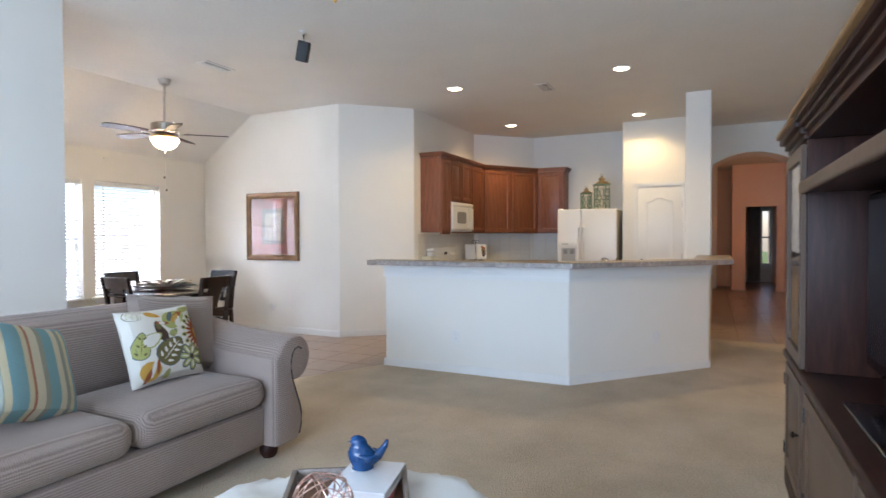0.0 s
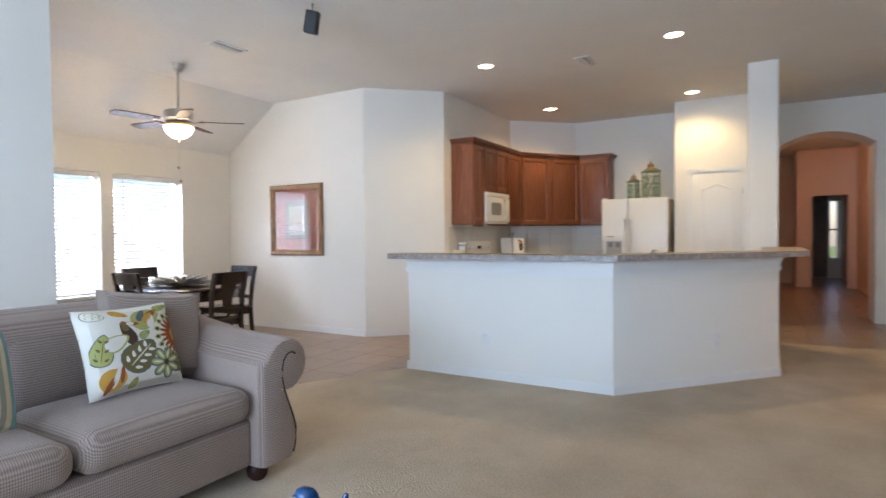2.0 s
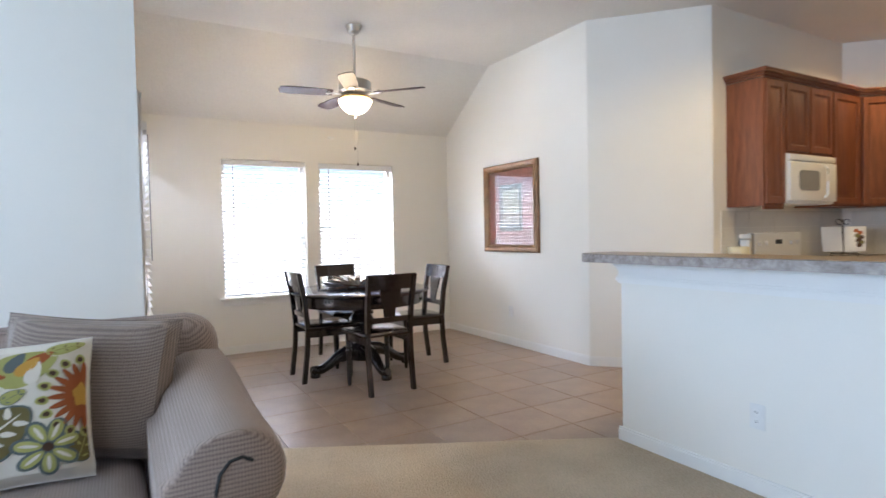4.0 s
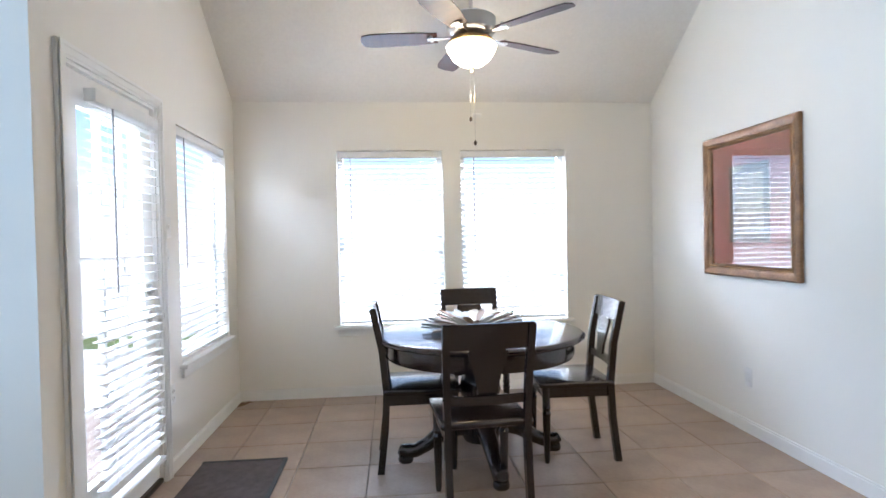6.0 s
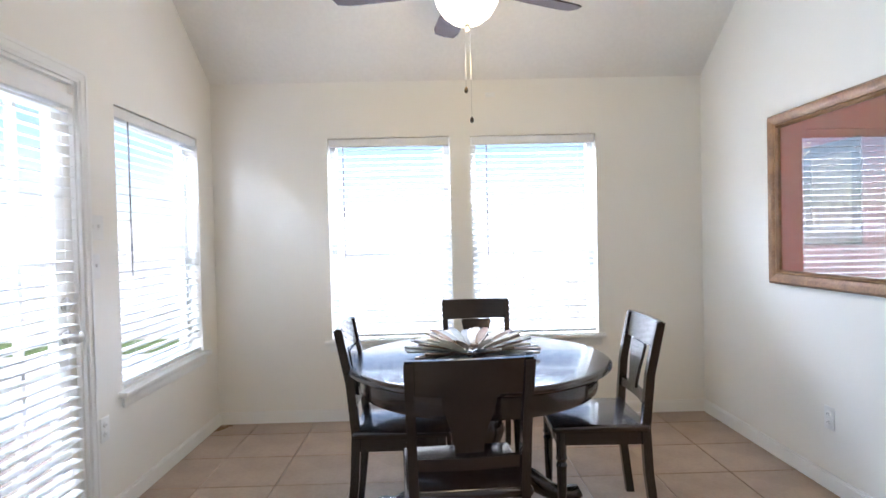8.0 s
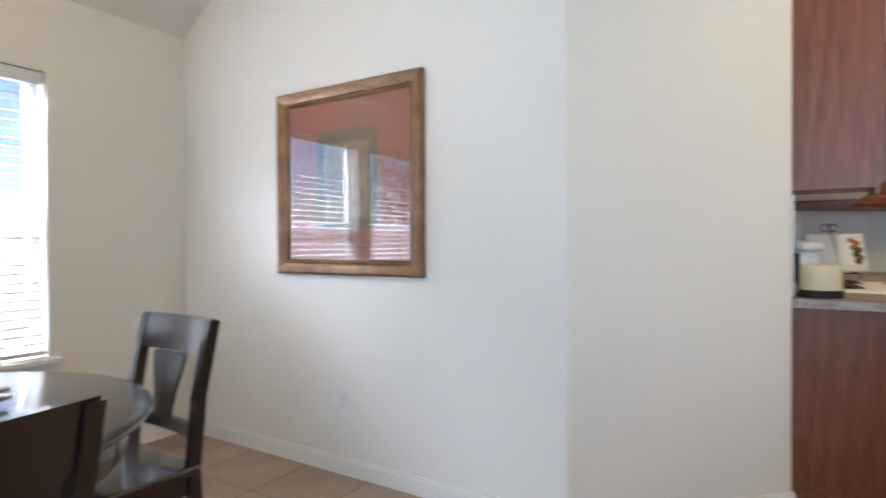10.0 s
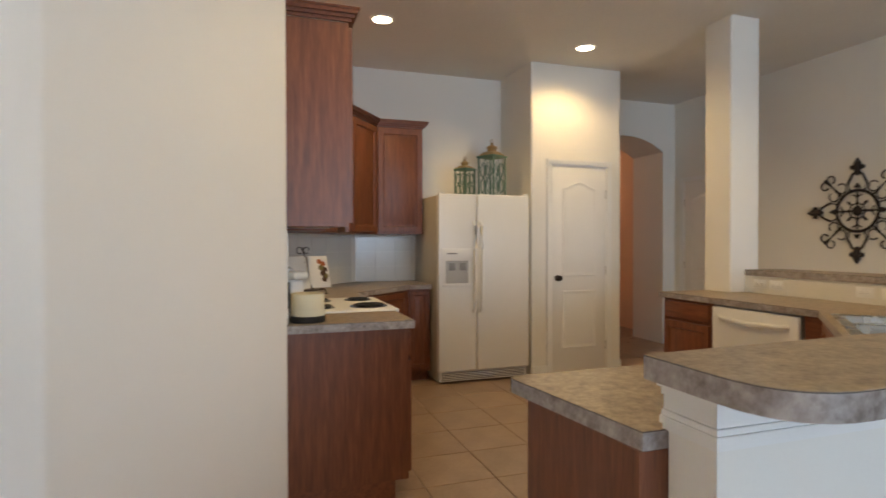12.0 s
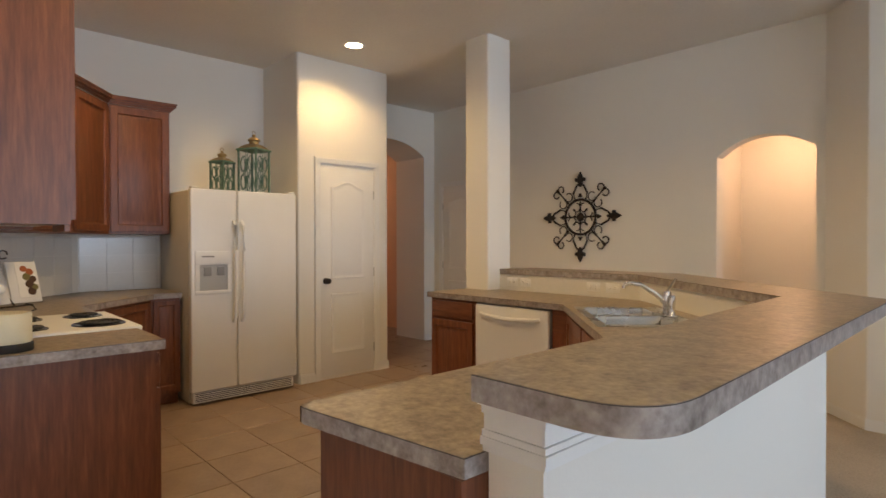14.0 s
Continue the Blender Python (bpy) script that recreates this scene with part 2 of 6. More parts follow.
STRIPE = stripes("striped_cotton", [(0.0, (0.20, 0.37, 0.40)), (0.22, (0.62, 0.55, 0.36)), (0.30, (0.42, 0.17, 0.10)), (0.34, (0.66, 0.60, 0.44)),
                                    (0.48, (0.33, 0.33, 0.25)), (0.56, (0.20, 0.37, 0.40)), (0.74, (0.64, 0.58, 0.42)), (0.84, (0.30, 0.32, 0.27)), (0.92, (0.62, 0.55, 0.36))], 0, 0.34)
OLIVE = plain("olive_print", (0.16, 0.13, 0.045), 0.9)
LIME = plain("lime_print", (0.42, 0.42, 0.14), 0.9)
RUST = plain("rust_print", (0.34, 0.09, 0.025), 0.9)
GOLD = plain("gold_print", (0.60, 0.33, 0.06), 0.9)
SLATE = plain("slate_print", (0.12, 0.15, 0.15), 0.9)
BROWN = plain("brown_print", (0.07, 0.035, 0.02), 0.9)
BLUE_GLAZE = surf("blue_glaze", (0.004, 0.030, 0.10), (0.012, 0.075, 0.21), 30, 90, 0.10, relief=0.35, dist=0.003)
COPPER = plain("copper_wire", (0.62, 0.40, 0.32), 0.30, 0.9)
PAPER = plain("paper", (0.72, 0.70, 0.66), 0.8)
BOOK_WHITE = plain("book_cover", (0.78, 0.78, 0.80), 0.35)
RED = plain("red_cover", (0.45, 0.03, 0.03), 0.4)
GREYWOOD = wood("weathered_wood", (0.13, 0.10, 0.08), (0.24, 0.19, 0.155), (0.36, 0.30, 0.26), "x", 0.7)
TRAYBASE = wood("tray_base", (0.10, 0.045, 0.025), (0.18, 0.09, 0.05), (0.27, 0.15, 0.09), "x", 0.5)
LEATHER = surf("dark_leather", (0.035, 0.022, 0.018), (0.065, 0.045, 0.035), 5, 160, 0.45, relief=0.3)
MAT_RED = surf("red_mat_board", (0.33, 0.040, 0.030), (0.42, 0.065, 0.045), 6, 90, 0.7, relief=0.05)
ART = surf("art_print", (0.12, 0.045, 0.03), (0.50, 0.36, 0.20), 14, 50, 0.7, relief=0.0)
ART_DARK = surf("art_inner_mat", (0.055, 0.030, 0.020), (0.15, 0.075, 0.045), 12, 60, 0.7, relief=0.0)
TEAL = surf("verdigris_metal", (0.045, 0.15, 0.115), (0.20, 0.29, 0.21), 18, 90, 0.6, 0.2, 0.4, 0.002)
OLDGOLD = surf("aged_brass", (0.24, 0.15, 0.055), (0.50, 0.35, 0.16), 14, 70, 0.36, 0.75, 0.3, 0.001)
WAX = plain("cream_wax", (0.72, 0.66, 0.47), 0.5)
PETAL_A = surf("petal_pale", (0.50, 0.47, 0.39), (0.66, 0.63, 0.55), 12, 80, 0.5, relief=0.2)
PETAL_B = surf("petal_grey", (0.20, 0.22, 0.22), (0.36, 0.38, 0.37), 12, 80, 0.45, relief=0.2)
PETAL_C = surf("petal_brown", (0.15, 0.09, 0.055), (0.30, 0.20, 0.13), 12, 80, 0.5, relief=0.2)
DOORMAT = surf("door_mat", (0.045, 0.035, 0.035), (0.11, 0.085, 0.08), 20, 220, 0.95, relief=0.8, dist=0.006)
VINYL = plain("window_vinyl", (0.72, 0.72, 0.71), 0.4)
SLAT = plain("blind_slat", (0.80, 0.80, 0.79), 0.45)
PANE = thin_glass("window_glass", 0.03)
ARTGLASS = thin_glass("picture_glass", 0.20)
CABGLASS = thin_glass("cabinet_glass", 0.16)
SCREEN = plain("tv_screen", (0.012, 0.013, 0.016), 0.06, spec=0.8)
BULB = glow("lamp_lens", (1.0, 0.80, 0.50), 14.0)
BOWL = glow("lit_bowl_glass", (1.0, 0.84, 0.58), 7.0)
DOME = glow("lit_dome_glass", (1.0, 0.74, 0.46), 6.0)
FENCE = surf("fence_wood", (0.52, 0.49, 0.45), (0.68, 0.65, 0.61), 4, 60, 0.85, relief=0.4, per_piece=0.15)
GRASS = surf("lawn", (0.06, 0.11, 0.025), (0.13, 0.19, 0.05), 3, 140, 0.95, relief=1.0, dist=0.03)
CONCRETE = surf("patio_concrete", (0.42, 0.40, 0.37), (0.52, 0.50, 0.47), 3, 90, 0.9, relief=0.3)
LEAF = surf("leaf", (0.035, 0.075, 0.018), (0.10, 0.17, 0.04), 8, 60, 0.55, relief=0.1)
BARK = surf("bark", (0.07, 0.05, 0.035), (0.14, 0.10, 0.07), 9, 60, 0.9, relief=0.8, dist=0.01)
CURTAIN = surf("curtain", (0.30, 0.25, 0.21), (0.40, 0.34, 0.29), 6, 200, 0.9, relief=0.2)


# ---- mesh helpers ----
def box(bm, x0, x1, y0, y1, z0, z1, bev=0.0, seg=2):
    vs = [bm.verts.new(p) for p in ((x0, y0, z0), (x1, y0, z0), (x1, y1, z0), (x0, y1, z0), (x0, y0, z1), (x1, y0, z1), (x1, y1, z1), (x0, y1, z1))]
    fs = [bm.faces.new([vs[i] for i in q]) for q in ((0, 3, 2, 1), (4, 5, 6, 7), (0, 1, 5, 4), (1, 2, 6, 5), (2, 3, 7, 6), (3, 0, 4, 7))]
    if bev:
        bmesh.ops.bevel(bm, geom=list({e for f in fs for e in f.edges}), offset=bev, segments=seg, affect="EDGES", profile=0.5)
    return bm


def boxed(x0, x1, y0, y1, z0, z1, bev=0.0, seg=2):
    return box(bmesh.new(), x0, x1, y0, y1, z0, z1, bev, seg)


def prism(bm, poly, z0, z1, bev=0.0):
    """poly: counter-clockwise outline in x, y."""
    a = [bm.verts.new((x, y, z0)) for x, y in poly]
    b = [bm.verts.new((x, y, z1)) for x, y in poly]
    n = len(poly)
    fs = [bm.faces.new(list(reversed(a))), bm.faces.new(b)]
    fs += [bm.faces.new((a[i], a[(i + 1) % n], b[(i + 1) % n], b[i])) for i in range(n)]
    if bev:
        bmesh.ops.bevel(bm, geom=list({e for f in fs[:2] for e in f.edges}), offset=bev, segments=2, affect="EDGES")
    return bm


def lathe(bm, prof, seg=24, at=(0, 0, 0), caps=True):
    rings = []
    for r, z in prof:
        rings.append([bm.verts.new((at[0] + r * math.cos(2 * math.pi * i / seg), at[1] + r * math.sin(2 * math.pi * i / seg), at[2] + z)) for i in range(seg)])
    for p, q in zip(rings, rings[1:]):
        for i in range(seg):
            bm.faces.new((p[i], p[(i + 1) % seg], q[(i + 1) % seg], q[i]))
    if caps:
        bm.faces.new(list(reversed(rings[0])))
        bm.faces.new(rings[-1])
    return bm


def tube(bm, pts, r, seg=8, closed=False):
    """A round bar along pts; r is one radius or one for each point."""
    pts = [Vector(p) for p in pts]
    n = len(pts)
    rings = []
    up = Vector((0, 0, 1))
    for i, p in enumerate(pts):
        d = (pts[(i + 1) % n] - pts[i - 1]) if closed else (pts[min(i + 1, n - 1)] - pts[max(i - 1, 0)])
        d.normalize()
        a = d.cross(up)
        if a.length < 0.05:
            a = d.cross(Vector((0, 1, 0)))
        a.normalize()
        b = d.cross(a)
        rr = r[i] if isinstance(r, (list, tuple)) else r
        rings.append([bm.verts.new(p + rr * (math.cos(2 * math.pi * k / seg) * a + math.sin(2 * math.pi * k / seg) * b)) for k in range(seg)])
    m = n if closed else n - 1
    for i in range(m):
        p, q = rings[i], rings[(i + 1) % n]
        for k in range(seg):
            bm.faces.new((p[k], p[(k + 1) % seg], q[(k + 1) % seg], q[k]))
    if not closed:
        bm.faces.new(list(reversed(rings[0])))
        bm.faces.new(rings[-1])
    return bm


def sweep_section(bm, sec, path_y0, path_y1):
    """An x, z outline drawn along y."""
    a = [bm.verts.new((x, path_y0, z)) for x, z in sec]
    b = [bm.verts.new((x, path_y1, z)) for x, z in sec]
    n = len(sec)
    bm.faces.new(a), bm.faces.new(list(reversed(b)))
    for i in range(n):
        bm.faces.new((b[i], b[(i + 1) % n], a[(i + 1) % n], a[i]))
    return bm


def shift(bm, m):
    bmesh.ops.transform(bm, matrix=m, verts=bm.verts)
    return bm


def part(name, bm, material, parent=None, label="", m=None, smooth=35):
    bmesh.ops.recalc_face_normals(bm, faces=bm.faces)
    me = bpy.data.meshes.new(name)
    bm.to_mesh(me)
    bm.free()
    me.materials.append(material)
    if smooth:
        me.shade_smooth()
        me.set_sharp_from_angle(angle=radians(smooth))
    ob = new(name, me)
    if parent:
        ob.parent = parent
    if m is not None:
        ob.matrix_basis = m
    if label:
        ob["label"] = label
    return ob


def thing(name, label, category, m, group=""):
    ob = new(name)
    ob.empty_display_size = 0.1
    ob.matrix_basis = m
    return tagged(ob, label, category, group)


def structure(name, bm, material, label, category):
    return tagged(part(name, bm, material), label, category, kind="structure")


def fillet(pts, rounds, r=0.025, seg=5):
    """A polyline with the named corners rounded."""
    out = []
    for i, p in enumerate(pts):
        if i in rounds:
            p0, p1, p2 = Vector(pts[i - 1]), Vector(p), Vector(pts[i + 1])
            a, b = (p0 - p1).normalized(), (p2 - p1).normalized()
            half = a.angle(b) / 2
            d = r / math.tan(half)
            s, e = p1 + a * d, p1 + b * d
            for k in range(seg + 1):
                u = k / seg
                out.append(tuple((1 - u) ** 2 * s + 2 * u * (1 - u) * p1 + u * u * e))
        else:
            out.append(tuple(p))
    return out


def offset(pts, d):
    """The polyline moved d to its left."""
    out = []
    for i, p in enumerate(pts):
        ns = []
        if i > 0:
            t = (Vector(p) - Vector(pts[i - 1])).normalized()
            ns.append(Vector((-t.y, t.x)))
        if i < len(pts) - 1:
            t = (Vector(pts[i + 1]) - Vector(p)).normalized()
            ns.append(Vector((-t.y, t.x)))
        n = sum(ns, Vector((0, 0))).normalized()
        out.append(tuple(Vector(p) + n * d / max(0.3, n.dot(ns[0]))))
    return out


def strip(bm, pts, d, z0, z1):
    """A wall along pts, thickened d to its left (negative: to its right), with open joints between the segments closed."""
    q = offset(pts, d)
    va = [[bm.verts.new((x, y, z)) for x, y in pts] for z in (z0, z1)]
    vb = [[bm.verts.new((x, y, z)) for x, y in q] for z in (z0, z1)]
    n = len(pts)
    for i in range(n - 1):
        bm.faces.new((va[0][i], va[0][i + 1], va[1][i + 1], va[1][i]))
        bm.faces.new((vb[0][i], vb[1][i], vb[1][i + 1], vb[0][i + 1]))
        bm.faces.new((va[1][i], va[1][i + 1], vb[1][i + 1], vb[1][i]))
        bm.faces.new((va[0][i], vb[0][i], vb[0][i + 1], va[0][i + 1]))
    for i in (0, n - 1):
        bm.faces.new((va[0][i], va[1][i], vb[1][i], vb[0][i]))
    return bm


def holed(bm, length, z0, z1, thick, holes):
    """A wall in local x from 0 to length, front at y = 0, back at y = thick, with rectangular openings (x0, x1, z0, z1)."""
    xs = sorted({0, length, *[h[0] for h in holes], *[h[1] for h in holes]})
    zs = sorted({z0, z1, *[h[2] for h in holes], *[h[3] for h in holes]})
    solid = lambda i, j: 0 <= i < len(xs) - 1 and 0 <= j < len(zs) - 1 and not any(
        h[0] <= (xs[i] + xs[i + 1]) / 2 <= h[1] and h[2] <= (zs[j] + zs[j + 1]) / 2 <= h[3] for h in holes)
    q = lambda *ps: bm.faces.new([bm.verts.new(p) for p in ps])
    for i in range(len(xs) - 1):
        for j in range(len(zs) - 1):
            if not solid(i, j):
                continue
            a, b, c, d = xs[i], xs[i + 1], zs[j], zs[j + 1]
            q((a, 0, c), (b, 0, c), (b, 0, d), (a, 0, d))
            q((a, thick, c), (a, thick, d), (b, thick, d), (b, thick, c))
            if not solid(i - 1, j):
                q((a, 0, c), (a, 0, d), (a, thick, d), (a, thick, c))
            if not solid(i + 1, j):
                q((b, 0, c), (b, thick, c), (b, thick, d), (b, 0, d))
            if not solid(i, j - 1):
                q((a, 0, c), (a, thick, c), (b, thick, c), (b, 0, c))
            if not solid(i, j + 1):
                q((a, 0, d), (b, 0, d), (b, thick, d), (a, thick, d))
    bmesh.ops.remove_doubles(bm, verts=bm.verts, dist=0.0001)
    return bm


def arched(bm, length, z1, thick, a0, a1, spring, rise, seg=20):
    """A wall in local x with one segmental arch from the floor, open between a0 and a1."""
    box(bm, 0, a0, 0, thick, 0, z1)
    box(bm, a1, length, 0, thick, 0, z1)
    half = (a1 - a0) / 2
    R = (half * half + rise * rise) / (2 * rise)
    top = lambda x: spring + rise - R + math.sqrt(max(0, R * R - (x - (a0 + a1) / 2) ** 2))
    pts = [(a0 + (a1 - a0) * i / seg) for i in range(seg + 1)]
    for x, y in zip(pts, pts[1:]):
        v = [bm.verts.new(p) for p in ((x, 0, top(x)), (y, 0, top(y)), (y, 0, z1), (x, 0, z1), (x, thick, top(x)), (y, thick, top(y)), (y, thick, z1), (x, thick, z1))]
        for f in ((0, 1, 2, 3), (5, 4, 7, 6), (0, 4, 5, 1), (3, 2, 6, 7)):
            bm.faces.new([v[k] for k in f])
    return bm


NORTH, EAST, SOUTH, WEST = 0, -90, 180, 90  # turn of a thing whose local back stands on the wall of that side

# ---- structure ----
TOP, LOW, BREAK = 3.08, 2.44, -0.95   # flat ceiling, window wall's height, where the slope begins
XW, YL, YT, YM, XF = -3.535, -2.585, -7.90, -8.222, 3.925
BAR, CTR = 1.090, 0.912

structure("ground", boxed(-60, 60, -60, 60, -0.60, -0.20), GRASS, "green lawn around the house", "ground")
structure("slab", boxed(-9.3, 14.6, -10.4, 0.15, -0.20, -0.012), GROUT, "grey grout bed under the floor", "floor")
structure("patio", boxed(-9.3, -3.66, -2.45, 3.0, -0.20, -0.05), CONCRETE, "pale concrete patio slab outside the glazed door", "patio")

CARPET_EDGE = [(-9.0, YT), (-0.92, YT), (-0.60, YM), (1.8, YM), (1.8, -6.88), (1.5, -6.88), (0.108, -6.88), (-1.165, -5.773), (-1.165, -3.86), (XW, YL), (-9.0, YL)]
structure("floor_carpet", prism(bmesh.new(), CARPET_EDGE, -0.010, 0.009), CARPET, "beige cut-pile carpet with worn, mottled traffic marks", "carpet")

bm = holed(bmesh.new(), 3.62, 0, 3.2, 0.14, [(0.91, 1.79, 0.59, 2.04), (1.94, 2.85, 0.59, 2.04)])
structure("wall_north", shift(bm, pose(-3.62, 0, 0)), WALL, "cream painted wall with two windows", "wall")
bm = holed(bmesh.new(), 2.585, 0, 3.2, 0.14, [(0.195, 1.045, 0.0, 2.03), (1.355, 2.335, 0.58, 2.01)])
structure("wall_west", shift(bm, pose(XW, -2.585, 0, 0, 0, WEST)), WALL, "cream painted wall with a glazed door and a window", "wall")
structure("wall_living_north", strip(bmesh.new(), [(-9.0, YL), (XW - 0.14, YL)], 0.14, 0, 3.2), WALL, "pale painted wall behind the sofa", "wall")
structure("wall_east", strip(bmesh.new(), fillet([(0, 0), (0, -2.467), (0.695, -3.216), (2.83, -3.216), (3.65, -4.03), (3.65, -5.646)], {1, 2}), 0.12, 0, 3.2), WALL,
          "cream painted wall with rounded corners, running on into the kitchen", "wall")
structure("wall_pantry", strip(bmesh.new(), fillet([(3.65, -5.646), (2.947, -5.646), (2.947, -6.686), (XF + 0.6, -6.686)], {1, 2}), 0.10, 0, 3.2), WALL, "cream pantry closet walls with rounded corners", "wall")
bm = arched(bmesh.new(), 1.434, 3.2, 0.60, 0.11, 1.25, 2.46, 0.18)
structure("wall_foyer_arch", shift(bm, pose(XF, -6.79, 0, 0, 0, EAST)), WALL, "cream wall with a deep arched opening to the hall", "wall")
bm = arched(bmesh.new(), 5.125, 3.2, 0.14, 4.315, 5.065, 2.06, 0.15)
structure("wall_south", shift(bm, pose(XF + 0.60, YM, 0, 0, 0, SOUTH)), WALL, "cream wall with a narrow arched opening", "wall")
structure("wall_tv", strip(bmesh.new(), fillet([(-0.60, YM), (-0.92, YT), (-9.0, YT)], {1}), 0.14, 0, 3.2), WALL, "cream wall behind the entertainment center", "wall")
bm = holed(bmesh.new(), 5.6, 0, 3.2, 0.14, [(0.9, 4.5, 0.7, 2.4)])
structure("wall_living_west", shift(bm, pose(-9.0, -8.06, 0, 0, 0, WEST)), WALL, "cream wall with a wide window opening", "wall")

# hall behind the deep arch and alcove behind the narrow one
structure("wall_hall_left", strip(bmesh.new(), [(4.525, -6.60), (11.6, -6.60)], 0.12, 0, 3.2), PEACH, "peach-toned hall wall in warm light", "wall")
bm = holed(bmesh.new(), 1.9, 0, 3.2, 0.12, [(0.30, 0.95, 0.0, 2.05)])
structure("wall_hall_end", shift(bm, pose(9.5, -7.33, 0, 0, 0, EAST)), PEACH, "peach-toned hall wall with a doorway", "wall")
structure("wall_hall_recess", strip(bmesh.new(), [(10.6, -6.62), (10.6, -7.33), (9.63, -7.33)], 0.10, 0, 3.2), PEACH, "peach-toned wall of a hall recess", "wall")
structure("wall_hall_right", strip(bmesh.new(), [(14.0, -8.45), (4.525, -8.45)], 0.12, 0, 3.2), PEACH, "peach-toned hall wall", "wall")
structure("wall_room_end", shift(holed(bmesh.new(), 3.4, 0, 3.2, 0.12, [(2.16, 2.43, 0.5, 2.1)]), pose(12.6, -6.0, 0, 0, 0, EAST)), WALL, "pale wall of the far room with a window", "wall")
structure("wall_room_left", strip(bmesh.new(), [(9.75, -7.0), (12.7, -7.0)], 0.10, 0, 3.2), WALL, "pale wall of the far room", "wall")
structure("wall_alcove", strip(bmesh.new(), [(0.5, YM - 0.14), (0.5, -9.45), (-0.95, -9.45), (-0.95, YM - 0.14)], -0.10, 0, 2.6), WALL, "cream alcove walls in warm lamp light", "wall")

structure("ceiling", boxed(-9.14, 14.5, -8.6, BREAK, TOP, 3.24), CEIL, "textured off-white flat ceiling", "ceiling")
bm = bmesh.new()
for x0, x1 in ((-3.68, 0.12),):
    v = [bm.verts.new(p) for p in ((x0, BREAK, TOP), (x1, BREAK, TOP), (x1, 0.14, LOW - 0.093), (x0, 0.14, LOW - 0.093), (x0, BREAK, TOP + 0.16), (x1, BREAK, TOP + 0.16), (x1, 0.14, LOW + 0.07), (x0, 0.14, LOW + 0.07))]
    for f in ((0, 1, 2, 3), (7, 6, 5, 4), (0, 4, 5, 1), (1, 5, 6, 2), (2, 6, 7, 3), (3, 7, 4, 0)):
        bm.faces.new([v[k] for k in f])
structure("ceiling_slope", bm, CEIL, "textured sloping ceiling over the dining area", "ceiling")
structure("ceiling_alcove", boxed(-1.05, 0.6, -9.55, YM - 0.14, 2.44, 2.6), CEIL, "flat alcove ceiling", "ceiling")


def baseboard(pts, d=-0.014, h=0.085):
    bm = strip(bmesh.new(), pts, d, 0.0, h - 0.012)
    strip(bm, pts, d * 0.6, h - 0.0118, h)
    structure("baseboard", bm, TRIM, "white painted baseboard", "baseboard")


baseboard([(XW + 0.014, -0.002), (-0.002, -0.002)])
baseboard([(-0.002, -0.014), *fillet([(-0.002, 0), (-0.002, -2.468), (0.694, -3.218), (0.71, -3.218)], {1})[1:]], d=-0.014)
baseboard([(XW + 0.002, -1.50), (XW + 0.002, -0.014)])
baseboard([(-9.0, YL - 0.002), (XW - 0.002, YL - 0.002), ])
baseboard([(2.945, -5.66), (2.945, -5.82)])
baseboard([(2.945, -6.57), (2.945, -6.684)])
baseboard([(-0.60, YM + 0.002), (-0.922, YT + 0.002), (-2.5, YT + 0.002)])
baseboard([(2.9, YM + 0.002), (0.22, YM + 0.002)])
baseboard([(XF - 0.002, -8.05), (XF - 0.002, YM + 0.002)])

# half wall under the breakfast bar, with its post
HALF = [(-1.165, -3.90), (-1.165, -5.773), (0.108, -6.88), (1.44, -6.88)]
structure("half_wall", strip(bmesh.new(), fillet(HALF, {1, 2}, 0.02), 0.13, 0, BAR - 0.045), WALL, "white painted half wall under the breakfast bar", "wall")
structure("column", prism(bmesh.new(), [(p[0], p[1]) for p in fillet([(1.55, -6.60), (1.44, -6.60), (1.44, -6.89), (1.712, -6.89), (1.712, -6.60), (1.55, -6.60)], {1, 2, 3, 4}, 0.02)[:-1]], 0, TOP), WALL,
          "square cream column with rounded corners rising from the bar", "column")
baseboard([HALF[0][:1] + (-3.88,), *[(x - 0.002, y - 0.002) for x, y in HALF[1:3]], (1.43, -6.883)], d=-0.014)
bm = bmesh.new()
o1 = [(-1.033, -3.898), (-1.167, -3.898), (-1.167, -5.774), (0.107, -6.882), (1.438, -6.882)]
for d, a, b in ((-0.034, 1.0210, 1.0435), (-0.027, 1.0090, 1.0210), (-0.016, 0.9910, 1.0090), (-0.009, 0.9590, 0.9910), (-0.015, 0.9470, 0.9590), (-0.020, 0.9310, 0.9470), (-0.012, 0.9170, 0.9310)):
    strip(bm, o1, d, a, b - 0.0004)
structure("trim_bar", bm, TRIM, "white stepped moulding under the bar top", "trim")


